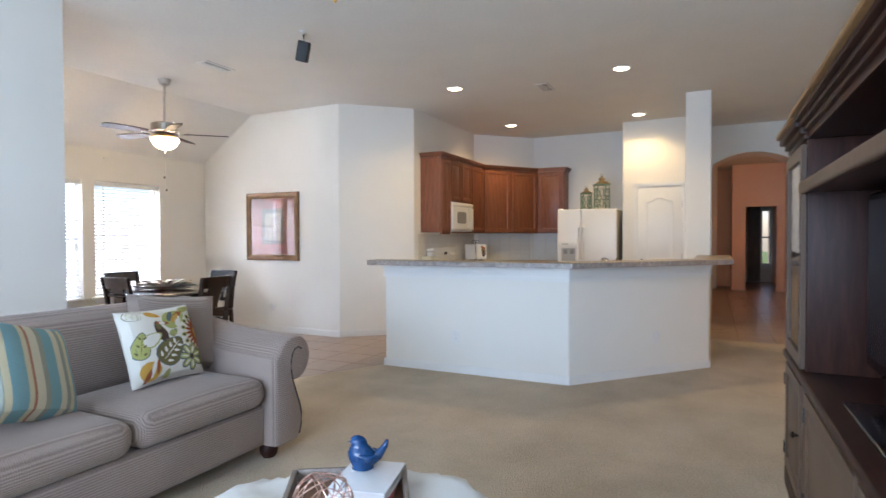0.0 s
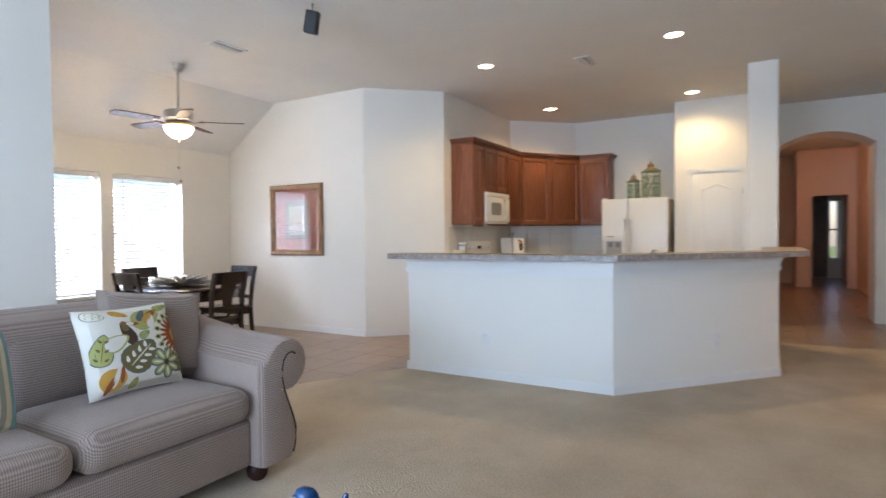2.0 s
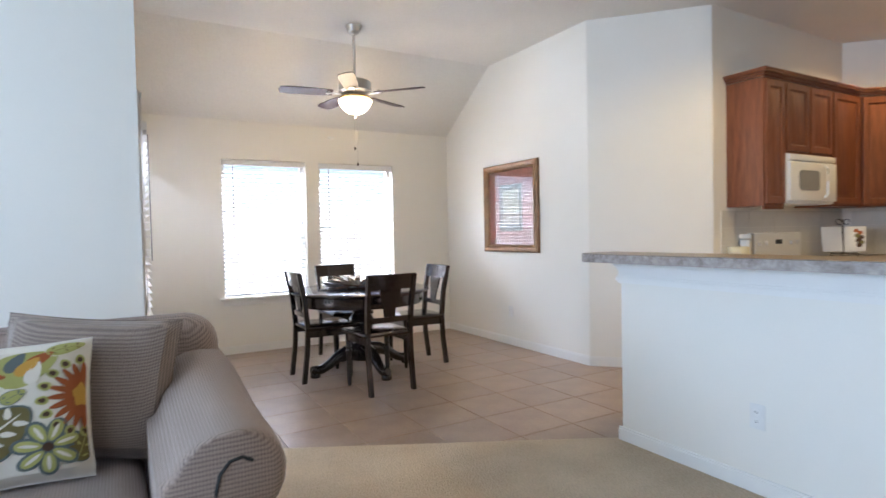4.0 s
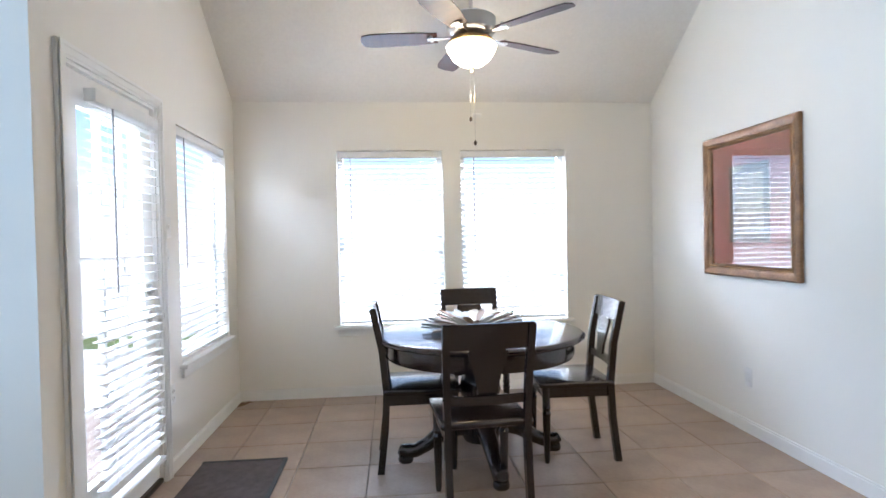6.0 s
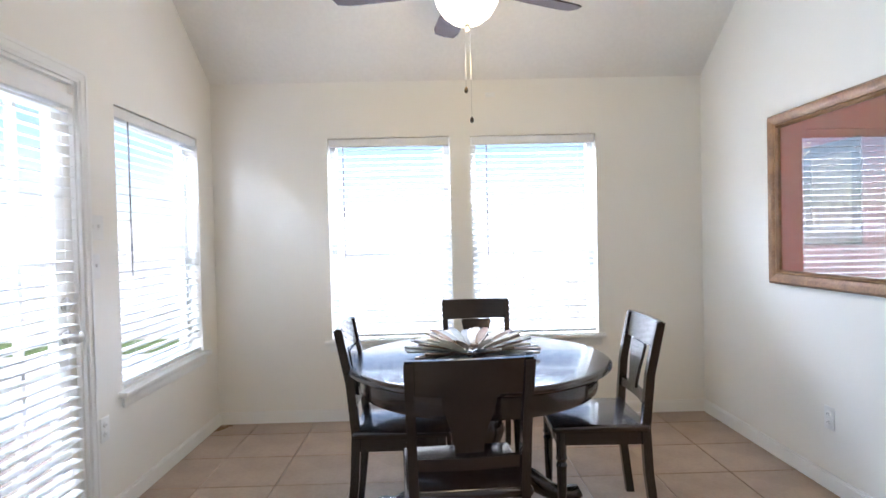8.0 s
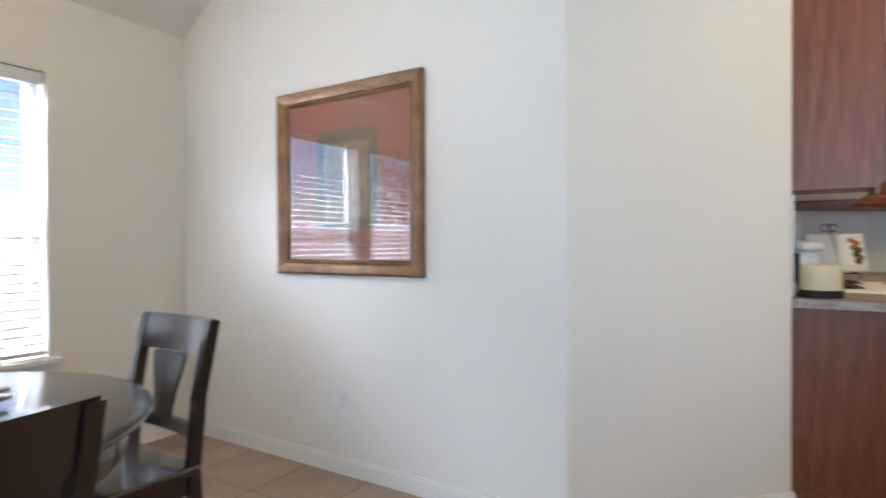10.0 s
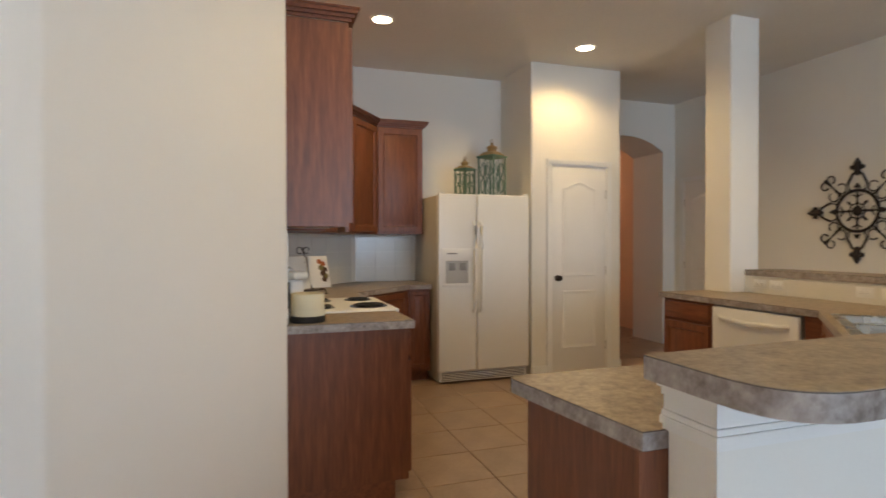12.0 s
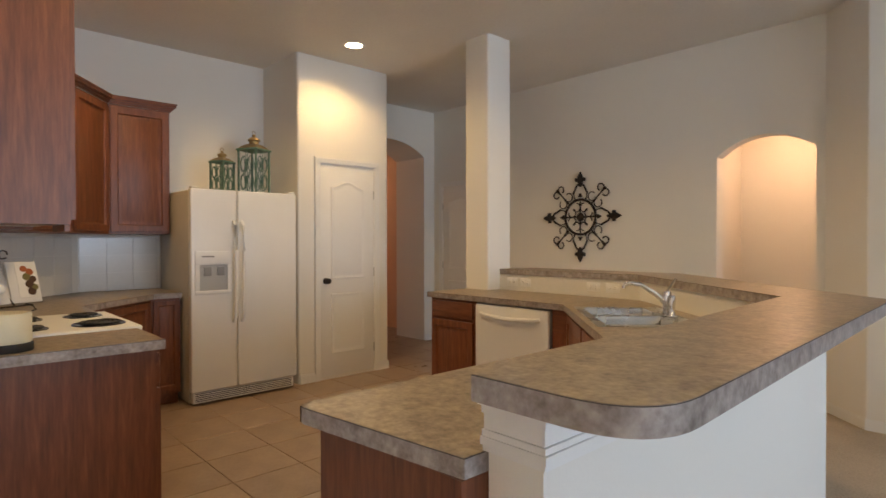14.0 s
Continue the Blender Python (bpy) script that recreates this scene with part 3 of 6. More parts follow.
# ---- pieces of windows and doors ----
def blind(width, top, bottom, m, label, tilt=12, wand=-0.38):
    t = thing("window_blind", label, "window blind", m, "white horizontal blinds")
    part("headrail", boxed(-width / 2, width / 2, -0.055, -0.005, top - 0.055, top, 0.003), SLAT, t)
    bm = boxed(-width / 2 + 0.006, width / 2 - 0.006, -0.024, 0.024, -0.0014, 0.0014)
    me = None
    n = int((top - 0.07 - bottom - 0.03) / 0.0445)
    for i in range(n):
        z = top - 0.08 - i * 0.0445
        if me is None:
            o = part("slat", bm, SLAT, t, smooth=0)
            me = o.data
        else:
            o = new("slat", me)
            o.parent = t
        o.matrix_basis = pose(0, -0.03, z, tilt + 1.5 * math.sin(i * 2.3))
    part("bottom_rail", boxed(-width / 2 + 0.004, width / 2 - 0.004, -0.055, -0.005, bottom + 0.004, bottom + 0.024, 0.003), SLAT, t)
    for x in (-width * 0.36, width * 0.36):
        part("ladder_cord", tube(bmesh.new(), [(x, -0.056, top - 0.05), (x, -0.056, bottom + 0.02)], 0.0012, 5), SLAT, t)
    if wand:
        part("tilt_wand", tube(bmesh.new(), [(width * wand, -0.062, top - 0.06), (width * wand, -0.064, top - 0.86)], 0.004, 6), GREY_PL, t)
    return t


def window(name, width, z0, z1, m, label):
    """A single-hung vinyl window in an opening 0.14 deep, with a painted sill and apron."""
    t = thing(name, label, "window", m)
    t["kind"] = "structure"
    w, zm = width / 2, (z0 + z1) / 2
    bm = bmesh.new()
    for a, b, c, d in ((-w, w, z1 - 0.045, z1), (-w, w, z0, z0 + 0.045), (-w, -w + 0.045, z0 + 0.045, z1 - 0.045), (w - 0.045, w, z0 + 0.045, z1 - 0.045)):
        box(bm, a, b, 0.085, 0.135, c, d)
    part("window_frame", bm, VINYL, t)
    part("meeting_rail", boxed(-w + 0.045, w - 0.045, 0.09, 0.12, zm - 0.02, zm + 0.02, 0.002), VINYL, t)
    for a, b, y in ((z0 + 0.045, zm - 0.02, 0.100), (zm + 0.02, z1 - 0.045, 0.110)):
        p = part("pane", boxed(-w + 0.045, w - 0.045, y, y + 0.003, a, b), PANE, t, smooth=0)
        p.visible_shadow = False
    part("window_sill", boxed(-w - 0.045, w + 0.045, -0.045, 0.084, z0 - 0.028, z0 - 0.002, 0.006), TRIM, t)
    part("apron", boxed(-w - 0.015, w + 0.015, -0.016, -0.001, z0 - 0.085, z0 - 0.029, 0.004), TRIM, t)
    return t


window("window_1", 0.88, 0.59, 2.04, pose(-2.27, 0, 0), "white single-hung window with a white sill")
window("window_2", 0.91, 0.59, 2.04, pose(-1.225, 0, 0), "white single-hung window with a white sill")
window("window_3", 0.98, 0.58, 2.01, pose(XW, -0.74, 0, 0, 0, WEST), "white single-hung side window with a white sill")
blind(0.865, 2.035, 0.60, pose(-2.27, 0.062, 0), "white slatted blind lowered over the window, sunlit")
blind(0.895, 2.035, 0.60, pose(-1.225, 0.062, 0), "white slatted blind lowered over the window, sunlit")
blind(0.965, 2.005, 0.59, pose(XW - 0.062, -0.74, 0, 0, 0, WEST), "white slatted blind on the side window, half open", 4)


def casing(width, top, m, deep=0.0, label="white moulded door casing"):
    """Door casing round an opening of that width, on the wall's face; its jambs line the opening."""
    bm = bmesh.new()
    w = width / 2
    for k, (a, b, y) in enumerate(((0.0, 0.058, -0.017), (0.012, 0.050, -0.023), (0.040, 0.056, -0.028))):
        for s in (-1, 1):
            x0, x1 = sorted((s * (w + a), s * (w + b)))
            box(bm, x0, x1, y, -0.0015 + (0 if k == 0 else y + 0.004), 0.0, top + b)
        box(bm, -w - a + 0.0, w + a, y, -0.0015 + (0 if k == 0 else y + 0.004), top + a, top + b)
    if deep:
        box(bm, -w, -w + 0.012, 0.0, deep, 0, top)
        box(bm, w - 0.012, w, 0.0, deep, 0, top)
        box(bm, -w + 0.012, w - 0.012, 0.0, deep, top - 0.012, top)
    ob = structure("trim", bm, TRIM, label, "trim")
    ob.matrix_basis = m
    return ob


def knob(parent, x, z, y=0.0, mat=None):
    k = part("door_knob", lathe(bmesh.new(), [(0.030, 0), (0.030, 0.006), (0.012, 0.010), (0.012, 0.030), (0.024, 0.038), (0.029, 0.052), (0.024, 0.066), (0.0, 0.069)], 20), mat or BRONZE, parent, "round metal knob")
    k.matrix_basis = pose(x, y, z, 90)
    return k


def bowed_panel(bm, x0, x1, z0, z1, y, rise=0.0, depth=0.007):
    """A moulded field: a rounded bead round a flat middle; rise lifts its top in a double curve."""
    n = 16 if rise else 1
    rings = []
    for ins, d in ((0.0, 0.0), (0.005, depth), (0.013, depth), (0.022, 0.0022), (0.036, 0.0012), (0.050, 0.004)):
        a, b = x0 + ins, x1 - ins
        xs = [a + (b - a) * i / n for i in range(n + 1)]
        top = [z1 - ins + rise * (math.cos(math.pi * (2 * i / n - 1)) + 1) / 2 for i in range(n + 1)]
        rings.append([bm.verts.new((x, y - d, z0 + ins)) for x in xs] + [bm.verts.new((x, y - d, z)) for x, z in zip(reversed(xs), reversed(top))])
    m = len(rings[0])
    for p, q in zip(rings, rings[1:]):
        for i in range(m):
            bm.faces.new((p[i], p[(i + 1) % m], q[(i + 1) % m], q[i]))
    bm.faces.new(rings[-1])
    return bm


def panel_door(name, width, height, m, label, hinge=1, knob_side=-1):
    """A two-panel door with an arched upper panel, hung in its casing."""
    t = thing(name, label, "door", m)
    t["kind"] = "structure"
    w = width / 2
    slab = part("door_leaf", boxed(-w, w, -0.006, 0.028, 0.03, height, 0.002), TRIM, t)
    bm = bowed_panel(bmesh.new(), -w + 0.115, w - 0.115, height * 0.47, height - 0.20, -0.0062, 0.060)
    part("upper_panel", bm, TRIM, slab)
    part("lower_panel", bowed_panel(bmesh.new(), -w + 0.115, w - 0.115, 0.24, height * 0.40, -0.0062), TRIM, slab)
    knob(t, knob_side * (w - 0.055), 0.95, -0.006)
    for z in (0.25, 1.02, 1.80):
        part("hinge", boxed(hinge * w - 0.006, hinge * w + 0.006, -0.012, -0.004, z - 0.045, z + 0.045, 0.002), NICKEL, t)
    return t


panel_door("door_2", 0.62, 2.055, pose(2.947, -6.188, 0, 0, 0, EAST), "white two-panel pantry door, closed, with a dark knob", 1, -1)
casing(0.63, 2.075, pose(2.947, -6.188, 0, 0, 0, EAST))
panel_door("door_3", 0.76, 2.05, pose(3.36, YM, 0, 0, 0, SOUTH), "white two-panel closet door, closed", -1, 1)
casing(0.77, 2.06, pose(3.36, YM, 0, 0, 0, SOUTH))


def patio_door():
    t = thing("door_1", "white fifteen-light glazed patio door, closed, behind a slatted blind", "door", pose(XW, -1.965, 0, 0, 0, WEST))
    t["kind"] = "structure"
    w, h = 0.412, 2.015
    bm = bmesh.new()
    box(bm, -w, -w + 0.115, 0.02, 0.062, 0.03, h), box(bm, w - 0.115, w, 0.02, 0.062, 0.03, h)
    box(bm, -w + 0.115, w - 0.115, 0.02, 0.062, h - 0.14, h), box(bm, -w + 0.115, w - 0.115, 0.02, 0.062, 0.03, 0.27)
    leaf = part("door_leaf", bm, TRIM, t)
    x0, x1, z0, z1 = -w + 0.115, w - 0.115, 0.27, h - 0.14
    for i in (1, 2):
        x = x0 + (x1 - x0) * i / 3
        part("glazing_bar", boxed(x - 0.010, x + 0.010, 0.026, 0.056, z0, z1), TRIM, leaf)
    for i in range(1, 5):
        z = z0 + (z1 - z0) * i / 5
        part("glazing_bar", boxed(x0, x1, 0.027, 0.055, z - 0.010, z + 0.010), TRIM, leaf)
    for i in range(3):
        for j in range(5):
            a, b = x0 + (x1 - x0) * i / 3, x0 + (x1 - x0) * (i + 1) / 3
            c, d = z0 + (z1 - z0) * j / 5, z0 + (z1 - z0) * (j + 1) / 5
            p = part("pane", boxed(a + 0.010, b - 0.010, 0.040, 0.043, c + 0.010, d - 0.010), PANE, leaf, smooth=0)
            p.visible_shadow = False
    knob(t, w - 0.065, 0.915, 0.02, NICKEL)
    part("deadbolt", shift(lathe(bmesh.new(), [(0.030, 0), (0.030, 0.010), (0.016, 0.014), (0.016, 0.024)], 20), pose(w - 0.065, 0.02, 1.055, 90)), NICKEL, t, "round metal deadbolt turn")
    for z in (0.25, 1.0, 1.78):
        part("hinge", boxed(-w - 0.008, -w + 0.010, 0.004, 0.019, z - 0.05, z + 0.05, 0.002), NICKEL, t)
    part("threshold", boxed(-w - 0.01, w + 0.01, 0.0, 0.13, 0.002, 0.028, 0.004), BRONZE, t)


patio_door()
casing(0.85, 2.03, pose(XW, -1.965, 0, 0, 0, WEST), 0.13)
blind(0.62, 1.945, 0.16, pose(XW + 0.004, -1.950, 0, 0, 0, WEST), "white slatted blind mounted on the patio door", 4, -0.30)


def wall_plate(m, kind="outlet", gangs=1):
    w = 0.035 * gangs + 0.0
    t = thing("power_outlet" if kind == "outlet" else "light_switch", "white plastic wall outlet with two sockets" if kind == "outlet" else "white plastic light switch on the wall",
              "outlet" if kind == "outlet" else "light switch", m, "white wall plates")
    part("plate", boxed(-w, w, -0.006, -0.0005, -0.058, 0.058, 0.003), WHITE_PL, t)
    for g in range(gangs):
        x = (g - (gangs - 1) / 2) * 0.046
        if kind == "outlet":
            for z in (-0.021, 0.021):
                part("socket", shift(lathe(bmesh.new(), [(0.016, 0), (0.016, 0.003), (0.014, 0.004)], 16), pose(x, -0.006, z, 90)), TRIM, t)
                bm = box(bmesh.new(), x - 0.008, x - 0.006, -0.0108, -0.0099, z - 0.006, z + 0.006)
                box(bm, x + 0.005, x + 0.007, -0.0108, -0.0099, z - 0.006, z + 0.006)
                part("slot", bm, BLACK_M, t, smooth=0)
        else:
            part("toggle", boxed(x - 0.005, x + 0.005, -0.018, -0.006, -0.004, 0.014, 0.002), WHITE_PL, t)
    return t


wall_plate(pose(0, -1.30, 0.36, 0, 0, EAST))
wall_plate(pose(XW, -1.40, 0.44, 0, 0, WEST))
wall_plate(pose(XW, -1.43, 1.39, 0, 0, WEST), "switch", 2)
wall_plate(pose(XW, -1.43, 1.21, 0, 0, WEST), "switch", 1)
wall_plate(pose(-1.165, -4.69, 0.36, 0, 0, EAST))
dv = Vector((0.108 + 1.165, -6.88 + 5.773)).normalized()
wall_plate(pose(-1.165 + dv.x * 1.0, -5.773 + dv.y * 1.0, 0.36, 0, 0, -90 + math.degrees(math.atan2(dv.x, -dv.y))))


# ---- dining area ----
def chair():
    t = thing("dining_chair", "dark espresso wooden dining chair with a splat back and saddle seat", "chair", pose(0, 0, 0), "chairs round the dining table")
    part("seat", boxed(-0.215, 0.215, -0.22, 0.21, 0.435, 0.47, 0.014, 3), ESPRESSO_X, t)
    bm = box(bmesh.new(), -0.19, 0.19, -0.195, -0.175, 0.375, 0.434)
    for x in (-0.19, 0.17):
        box(bm, x, x + 0.02, -0.174, 0.18, 0.375, 0.434)
    part("seat_frame", bm, ESPRESSO_X, t)
    for s in (-1, 1):
        part("front_leg", lathe(bmesh.new(), [(0.013, 0), (0.016, 0.03), (0.021, 0.20), (0.022, 0.27), (0.026, 0.285), (0.019, 0.30), (0.026, 0.315), (0.022, 0.33), (0.024, 0.434)], 14, (s * 0.175, -0.175, 0)), ESPRESSO, t)
        pts = [(s * 0.185, 0.235, 0.0), (s * 0.185, 0.205, 0.25), (s * 0.185, 0.195, 0.45), (s * 0.190, 0.215, 0.68), (s * 0.195, 0.262, 0.912)]
        bm = bmesh.new()
        rings = []
        for x, y, z in pts:
            rings.append([bm.verts.new((x + a * 0.016, y + b * 0.019, z)) for a, b in ((-1, -1), (1, -1), (1, 1), (-1, 1))])
        for p, q in zip(rings, rings[1:]):
            for k in range(4):
                bm.faces.new((p[k], p[(k + 1) % 4], q[(k + 1) % 4], q[k]))
        bm.faces.new(rings[0]), bm.faces.new(rings[-1])
        part("rear_leg", bm, ESPRESSO, t)
    back = lambda z: 0.195 + max(0, z - 0.45) ** 1.4 * 0.19

    def slab(zs, half, th, nx=8):
        """A board bent with the back: for each height its half width."""
        bm = bmesh.new()
        g = [[[bm.verts.new((h * (2 * i / nx - 1), back(z) + th * k - 0.012 + 0.014 * (1 - (2 * i / nx - 1) ** 2) * (h > 0.15), z)) for i in range(nx + 1)] for z, h in zip(zs, half)] for k in (0, 1)]
        for k in (0, 1):
            for a, b in zip(g[k], g[k][1:]):
                for i in range(nx):
                    bm.faces.new((a[i], a[i + 1], b[i + 1], b[i]))
        for j in range(len(zs) - 1):
            for i in (0, nx):
                bm.faces.new((g[0][j][i], g[0][j + 1][i], g[1][j + 1][i], g[1][j][i]))
        for j in (0, len(zs) - 1):
            for i in range(nx):
                bm.faces.new((g[0][j][i], g[0][j][i + 1], g[1][j][i + 1], g[1][j][i]))
        return bm
    part("top_rail", slab([0.800, 0.855, 0.918], [0.190, 0.200, 0.208], 0.022), ESPRESSO_X, t)
    part("lower_rail", slab([0.545, 0.585], [0.180, 0.182], 0.020), ESPRESSO_X, t)
    part("splat", slab([0.586, 0.63, 0.68, 0.74, 0.785, 0.799], [0.045, 0.050, 0.062, 0.082, 0.092, 0.085], 0.014), ESPRESSO, t)
    return t


TX, TY = -1.77, -1.42
c0 = chair()
c0.matrix_basis = pose(-1.875, -2.02, 0, 0, 0, 180 + 4)
for m in (pose(-1.235, -1.42, 0, 0, 0, -92), pose(-2.125, -1.42, 0, 0, 0, 90), pose(-1.70, -0.80, 0, 0, 0, 2)):
    copy_thing(c0, m)

tb = thing("dining_table", "round dark espresso pedestal dining table", "table", pose(TX, TY, 0))
part("tabletop", lathe(bmesh.new(), [(0.0, 0.705), (0.575, 0.705), (0.60, 0.712), (0.612, 0.722), (0.612, 0.732), (0.600, 0.742), (0.585, 0.745), (0.0, 0.745)], 72, caps=False), ESPRESSO_X, tb, "glossy dark tabletop with a moulded edge")
part("apron", lathe(bmesh.new(), [(0.52, 0.61), (0.545, 0.612), (0.552, 0.63), (0.552, 0.704), (0.52, 0.704)], 64), ESPRESSO_X, tb)
part("pedestal", lathe(bmesh.new(), [(0.10, 0.10), (0.12, 0.14), (0.115, 0.20), (0.065, 0.25), (0.075, 0.28), (0.10, 0.33), (0.125, 0.40), (0.11, 0.47), (0.075, 0.52), (0.095, 0.54), (0.085, 0.57), (0.16, 0.609)], 28), ESPRESSO, tb)
for k in range(4):
    a = radians(4 + 90 * k)
    pts = [(0.07, 0.19), (0.15, 0.185), (0.24, 0.150), (0.32, 0.095), (0.39, 0.062), (0.45, 0.060), (0.485, 0.075)]
    bm = tube(bmesh.new(), [(r * math.cos(a), r * math.sin(a), z) for r, z in pts], [0.062, 0.058, 0.050, 0.042, 0.040, 0.046, 0.030], 12)
    lathe(bm, [(0.040, 0.0), (0.046, 0.015), (0.040, 0.04)], 14, (0.45 * math.cos(a), 0.45 * math.sin(a), 0))
    part("foot", bm, ESPRESSO, tb)

bw = thing("decorative_bowl", "petal-shaped centrepiece bowl of grey, cream and brown shell strips", "bowl", pose(TX - 0.02, TY + 0.02, 0.7455))
part("dish", lathe(bmesh.new(), [(0.07, 0.0), (0.09, 0.006), (0.13, 0.03), (0.125, 0.034), (0.0, 0.014)], 28, caps=False), PETAL_C, bw)
bm0 = bmesh.new()
pr = [(0.0, 0.012), (0.35, 0.026), (0.75, 0.027), (0.95, 0.016), (1.0, 0.004)]
va = []
for u, w in pr:
    y, z = 0.185 * u, 0.050 * u - 0.012 * u * u
    va.append([bm0.verts.new((-w, y, z)), bm0.verts.new((0, y, z - 0.006)), bm0.verts.new((w, y, z)), bm0.verts.new((0, y, z - 0.011))])
for p, q in zip(va, va[1:]):
    for k in range(4):
        bm0.faces.new((p[k], p[(k + 1) % 4], q[(k + 1) % 4], q[k]))
bm0.faces.new(va[0]), bm0.faces.new(va[-1])
first = {}
rnd = random.Random(4)
for row, (n, r, z, tilt) in enumerate(((26, 0.105, 0.022, -6), (24, 0.090, 0.036, 4), (16, 0.070, 0.046, 9))):
    for i in range(n):
        mt = rnd.choice((PETAL_A, PETAL_A, PETAL_B, PETAL_C))
        a = 360 * (i + 0.5 * row) / n + rnd.uniform(-4, 4)
        if mt.name not in first:
            first[mt.name] = part("petal", bm0.copy(), mt, bw)
            o = first[mt.name]
        else:
            o = new("petal", first[mt.name].data)
            o.parent = bw
        o.matrix_basis = pose(0, 0, 0, 0, 0, a) @ pose(0, r * 1.1, z, tilt + rnd.uniform(-5, 5)) @ Matrix.Scale(1.1 - 0.12 * row, 4)
bm0.free()


def ceiling_fan():
    t = thing("ceiling_fan", "brushed nickel ceiling fan with five walnut blades, lamp lit", "ceiling fan", pose(-1.78, -1.42, TOP))
    part("canopy", lathe(bmesh.new(), [(0.068, 0), (0.068, -0.015), (0.058, -0.03), (0.055, -0.055), (0.030, -0.075), (0.014, -0.078)], 28), NICKEL, t)
    part("downrod", tube(bmesh.new(), [(0, 0, -0.07), (0, 0, -0.49)], 0.0125, 14), NICKEL, t)
    part("motor_housing", lathe(bmesh.new(), [(0.03, -0.475), (0.12, -0.485), (0.145, -0.50), (0.145, -0.575), (0.12, -0.60), (0.07, -0.615)], 36), NICKEL, t)
    for k in range(5):
        a = 360 * k / 5 + 8
        b = part("blade", shift(prism(bmesh.new(), [(-0.05, 0.20), (0.05, 0.20), (0.066, 0.35), (0.070, 0.58), (0.055, 0.645), (0.0, 0.66), (-0.055, 0.645), (-0.070, 0.58), (-0.066, 0.35)], -0.004, 0.004), pose(0, 0, 0, 0, 11)), WALNUT_X, t)
        b.matrix_basis = pose(0, 0, -0.60, 0, 0, a)
        bm = box(bmesh.new(), -0.02, 0.02, 0.10, 0.26, -0.012, -0.004, 0.003)
        lathe(bm, [(0.010, -0.014), (0.010, 0.012)], 10, (-0.025, 0.235, 0)), lathe(bm, [(0.010, -0.014), (0.010, 0.012)], 10, (0.025, 0.235, 0))
        part("blade_iron", shift(bm, pose(0, 0, -0.60, 0, 0, a)), NICKEL, t)
    part("light_fitter", lathe(bmesh.new(), [(0.07, -0.615), (0.125, -0.625), (0.135, -0.645), (0.11, -0.66)], 32), OLDGOLD, t)
    bowl = part("shade", lathe(bmesh.new(), [(0.128, -0.655), (0.148, -0.662), (0.140, -0.690), (0.112, -0.735), (0.07, -0.768), (0.02, -0.782), (0.0, -0.783)], 36, caps=False), BOWL, t, "glowing frosted glass bowl shade")
    part("finial", lathe(bmesh.new(), [(0.016, -0.782), (0.012, -0.795), (0.006, -0.80), (0.010, -0.81), (0.0, -0.818)], 14, caps=False), NICKEL, t)
    for x, l in ((-0.012, 0.30), (0.012, 0.44)):
        part("pull_chain", tube(bmesh.new(), [(x, 0, -0.77), (x, 0, -0.77 - l)], 0.0014, 5), NICKEL, t)
        part("chain_pull", lathe(bmesh.new(), [(0.003, 0.0), (0.009, -0.012), (0.009, -0.024), (0.0, -0.032)], 10, (x, 0, -0.77 - l), caps=False), BRONZE, t)
    lamp = new("fan_lamp", bpy.data.lights.new("fan_lamp", "POINT"))
    lamp.data.energy, lamp.data.color, lamp.data.shadow_soft_size = 11, WARM, 0.16
    lamp.matrix_basis = pose(-1.78, -1.42, TOP - 0.95)


ceiling_fan()


def picture():
    t = thing("framed_picture", "wood-framed print with a wide red mat behind reflecting glass", "picture", pose(0, -1.333, 1.478, 0, 0, EAST))
    W, H = 0.472, 0.475
    prof = [(0.0, -0.004), (0.0, -0.030), (0.012, -0.042), (0.035, -0.040), (0.055, -0.026), (0.064, -0.030), (0.072, -0.024), (0.078, -0.014), (0.078, -0.004)]
    for name, L, S, rot in (("frame_rail", W, H, 0), ("frame_rail", W, H, 180), ("frame_rail", H, W, 90), ("frame_rail", H, W, 270)):
        bm = bmesh.new()
        a = [bm.verts.new((-(L - d), y, -(S - d))) for d, y in prof]
        b = [bm.verts.new(((L - d), y, -(S - d))) for d, y in prof]
        for i in range(len(prof) - 1):
            bm.faces.new((a[i], b[i], b[i + 1], a[i + 1]))
        part(name, shift(bm, pose(0, 0, 0, 0, rot, 0)), FRAMEWOOD, t)
        bd = bmesh.new()
        n = int(L * 2 / 0.011)
        for i in range(n):
            x = -(L - 0.066) + (2 * L - 0.132) * i / n
            lathe(bd, [(0.0035, -0.002), (0.0035, 0.002)], 6, (x, -0.031, -(S - 0.064)))
        part("beading", shift(bd, pose(0, 0, 0, 0, rot, 0)), GILT, t)
    part("mat_board", boxed(-W + 0.07, W - 0.07, -0.006, -0.004, -H + 0.07, H - 0.07), MAT_RED, t)
    bm = bmesh.new()
    for a, b, c, d in ((-0.20, 0.20, 0.19, 0.25), (-0.20, 0.20, -0.25, -0.19), (-0.20, -0.14, -0.19, 0.19), (0.14, 0.20, -0.19, 0.19)):
        box(bm, a, b, -0.009, -0.0065, c, d)
    part("inner_mat", bm, ART_DARK, t)
    part("print", boxed(-0.139, 0.139, -0.008, -0.0065, -0.189, 0.189), ART, t, "sepia and ochre print")
    part("glass", boxed(-W + 0.07, W - 0.07, -0.0145, -0.0125, -H + 0.07, H - 0.07), ARTGLASS, t, smooth=0)


picture()

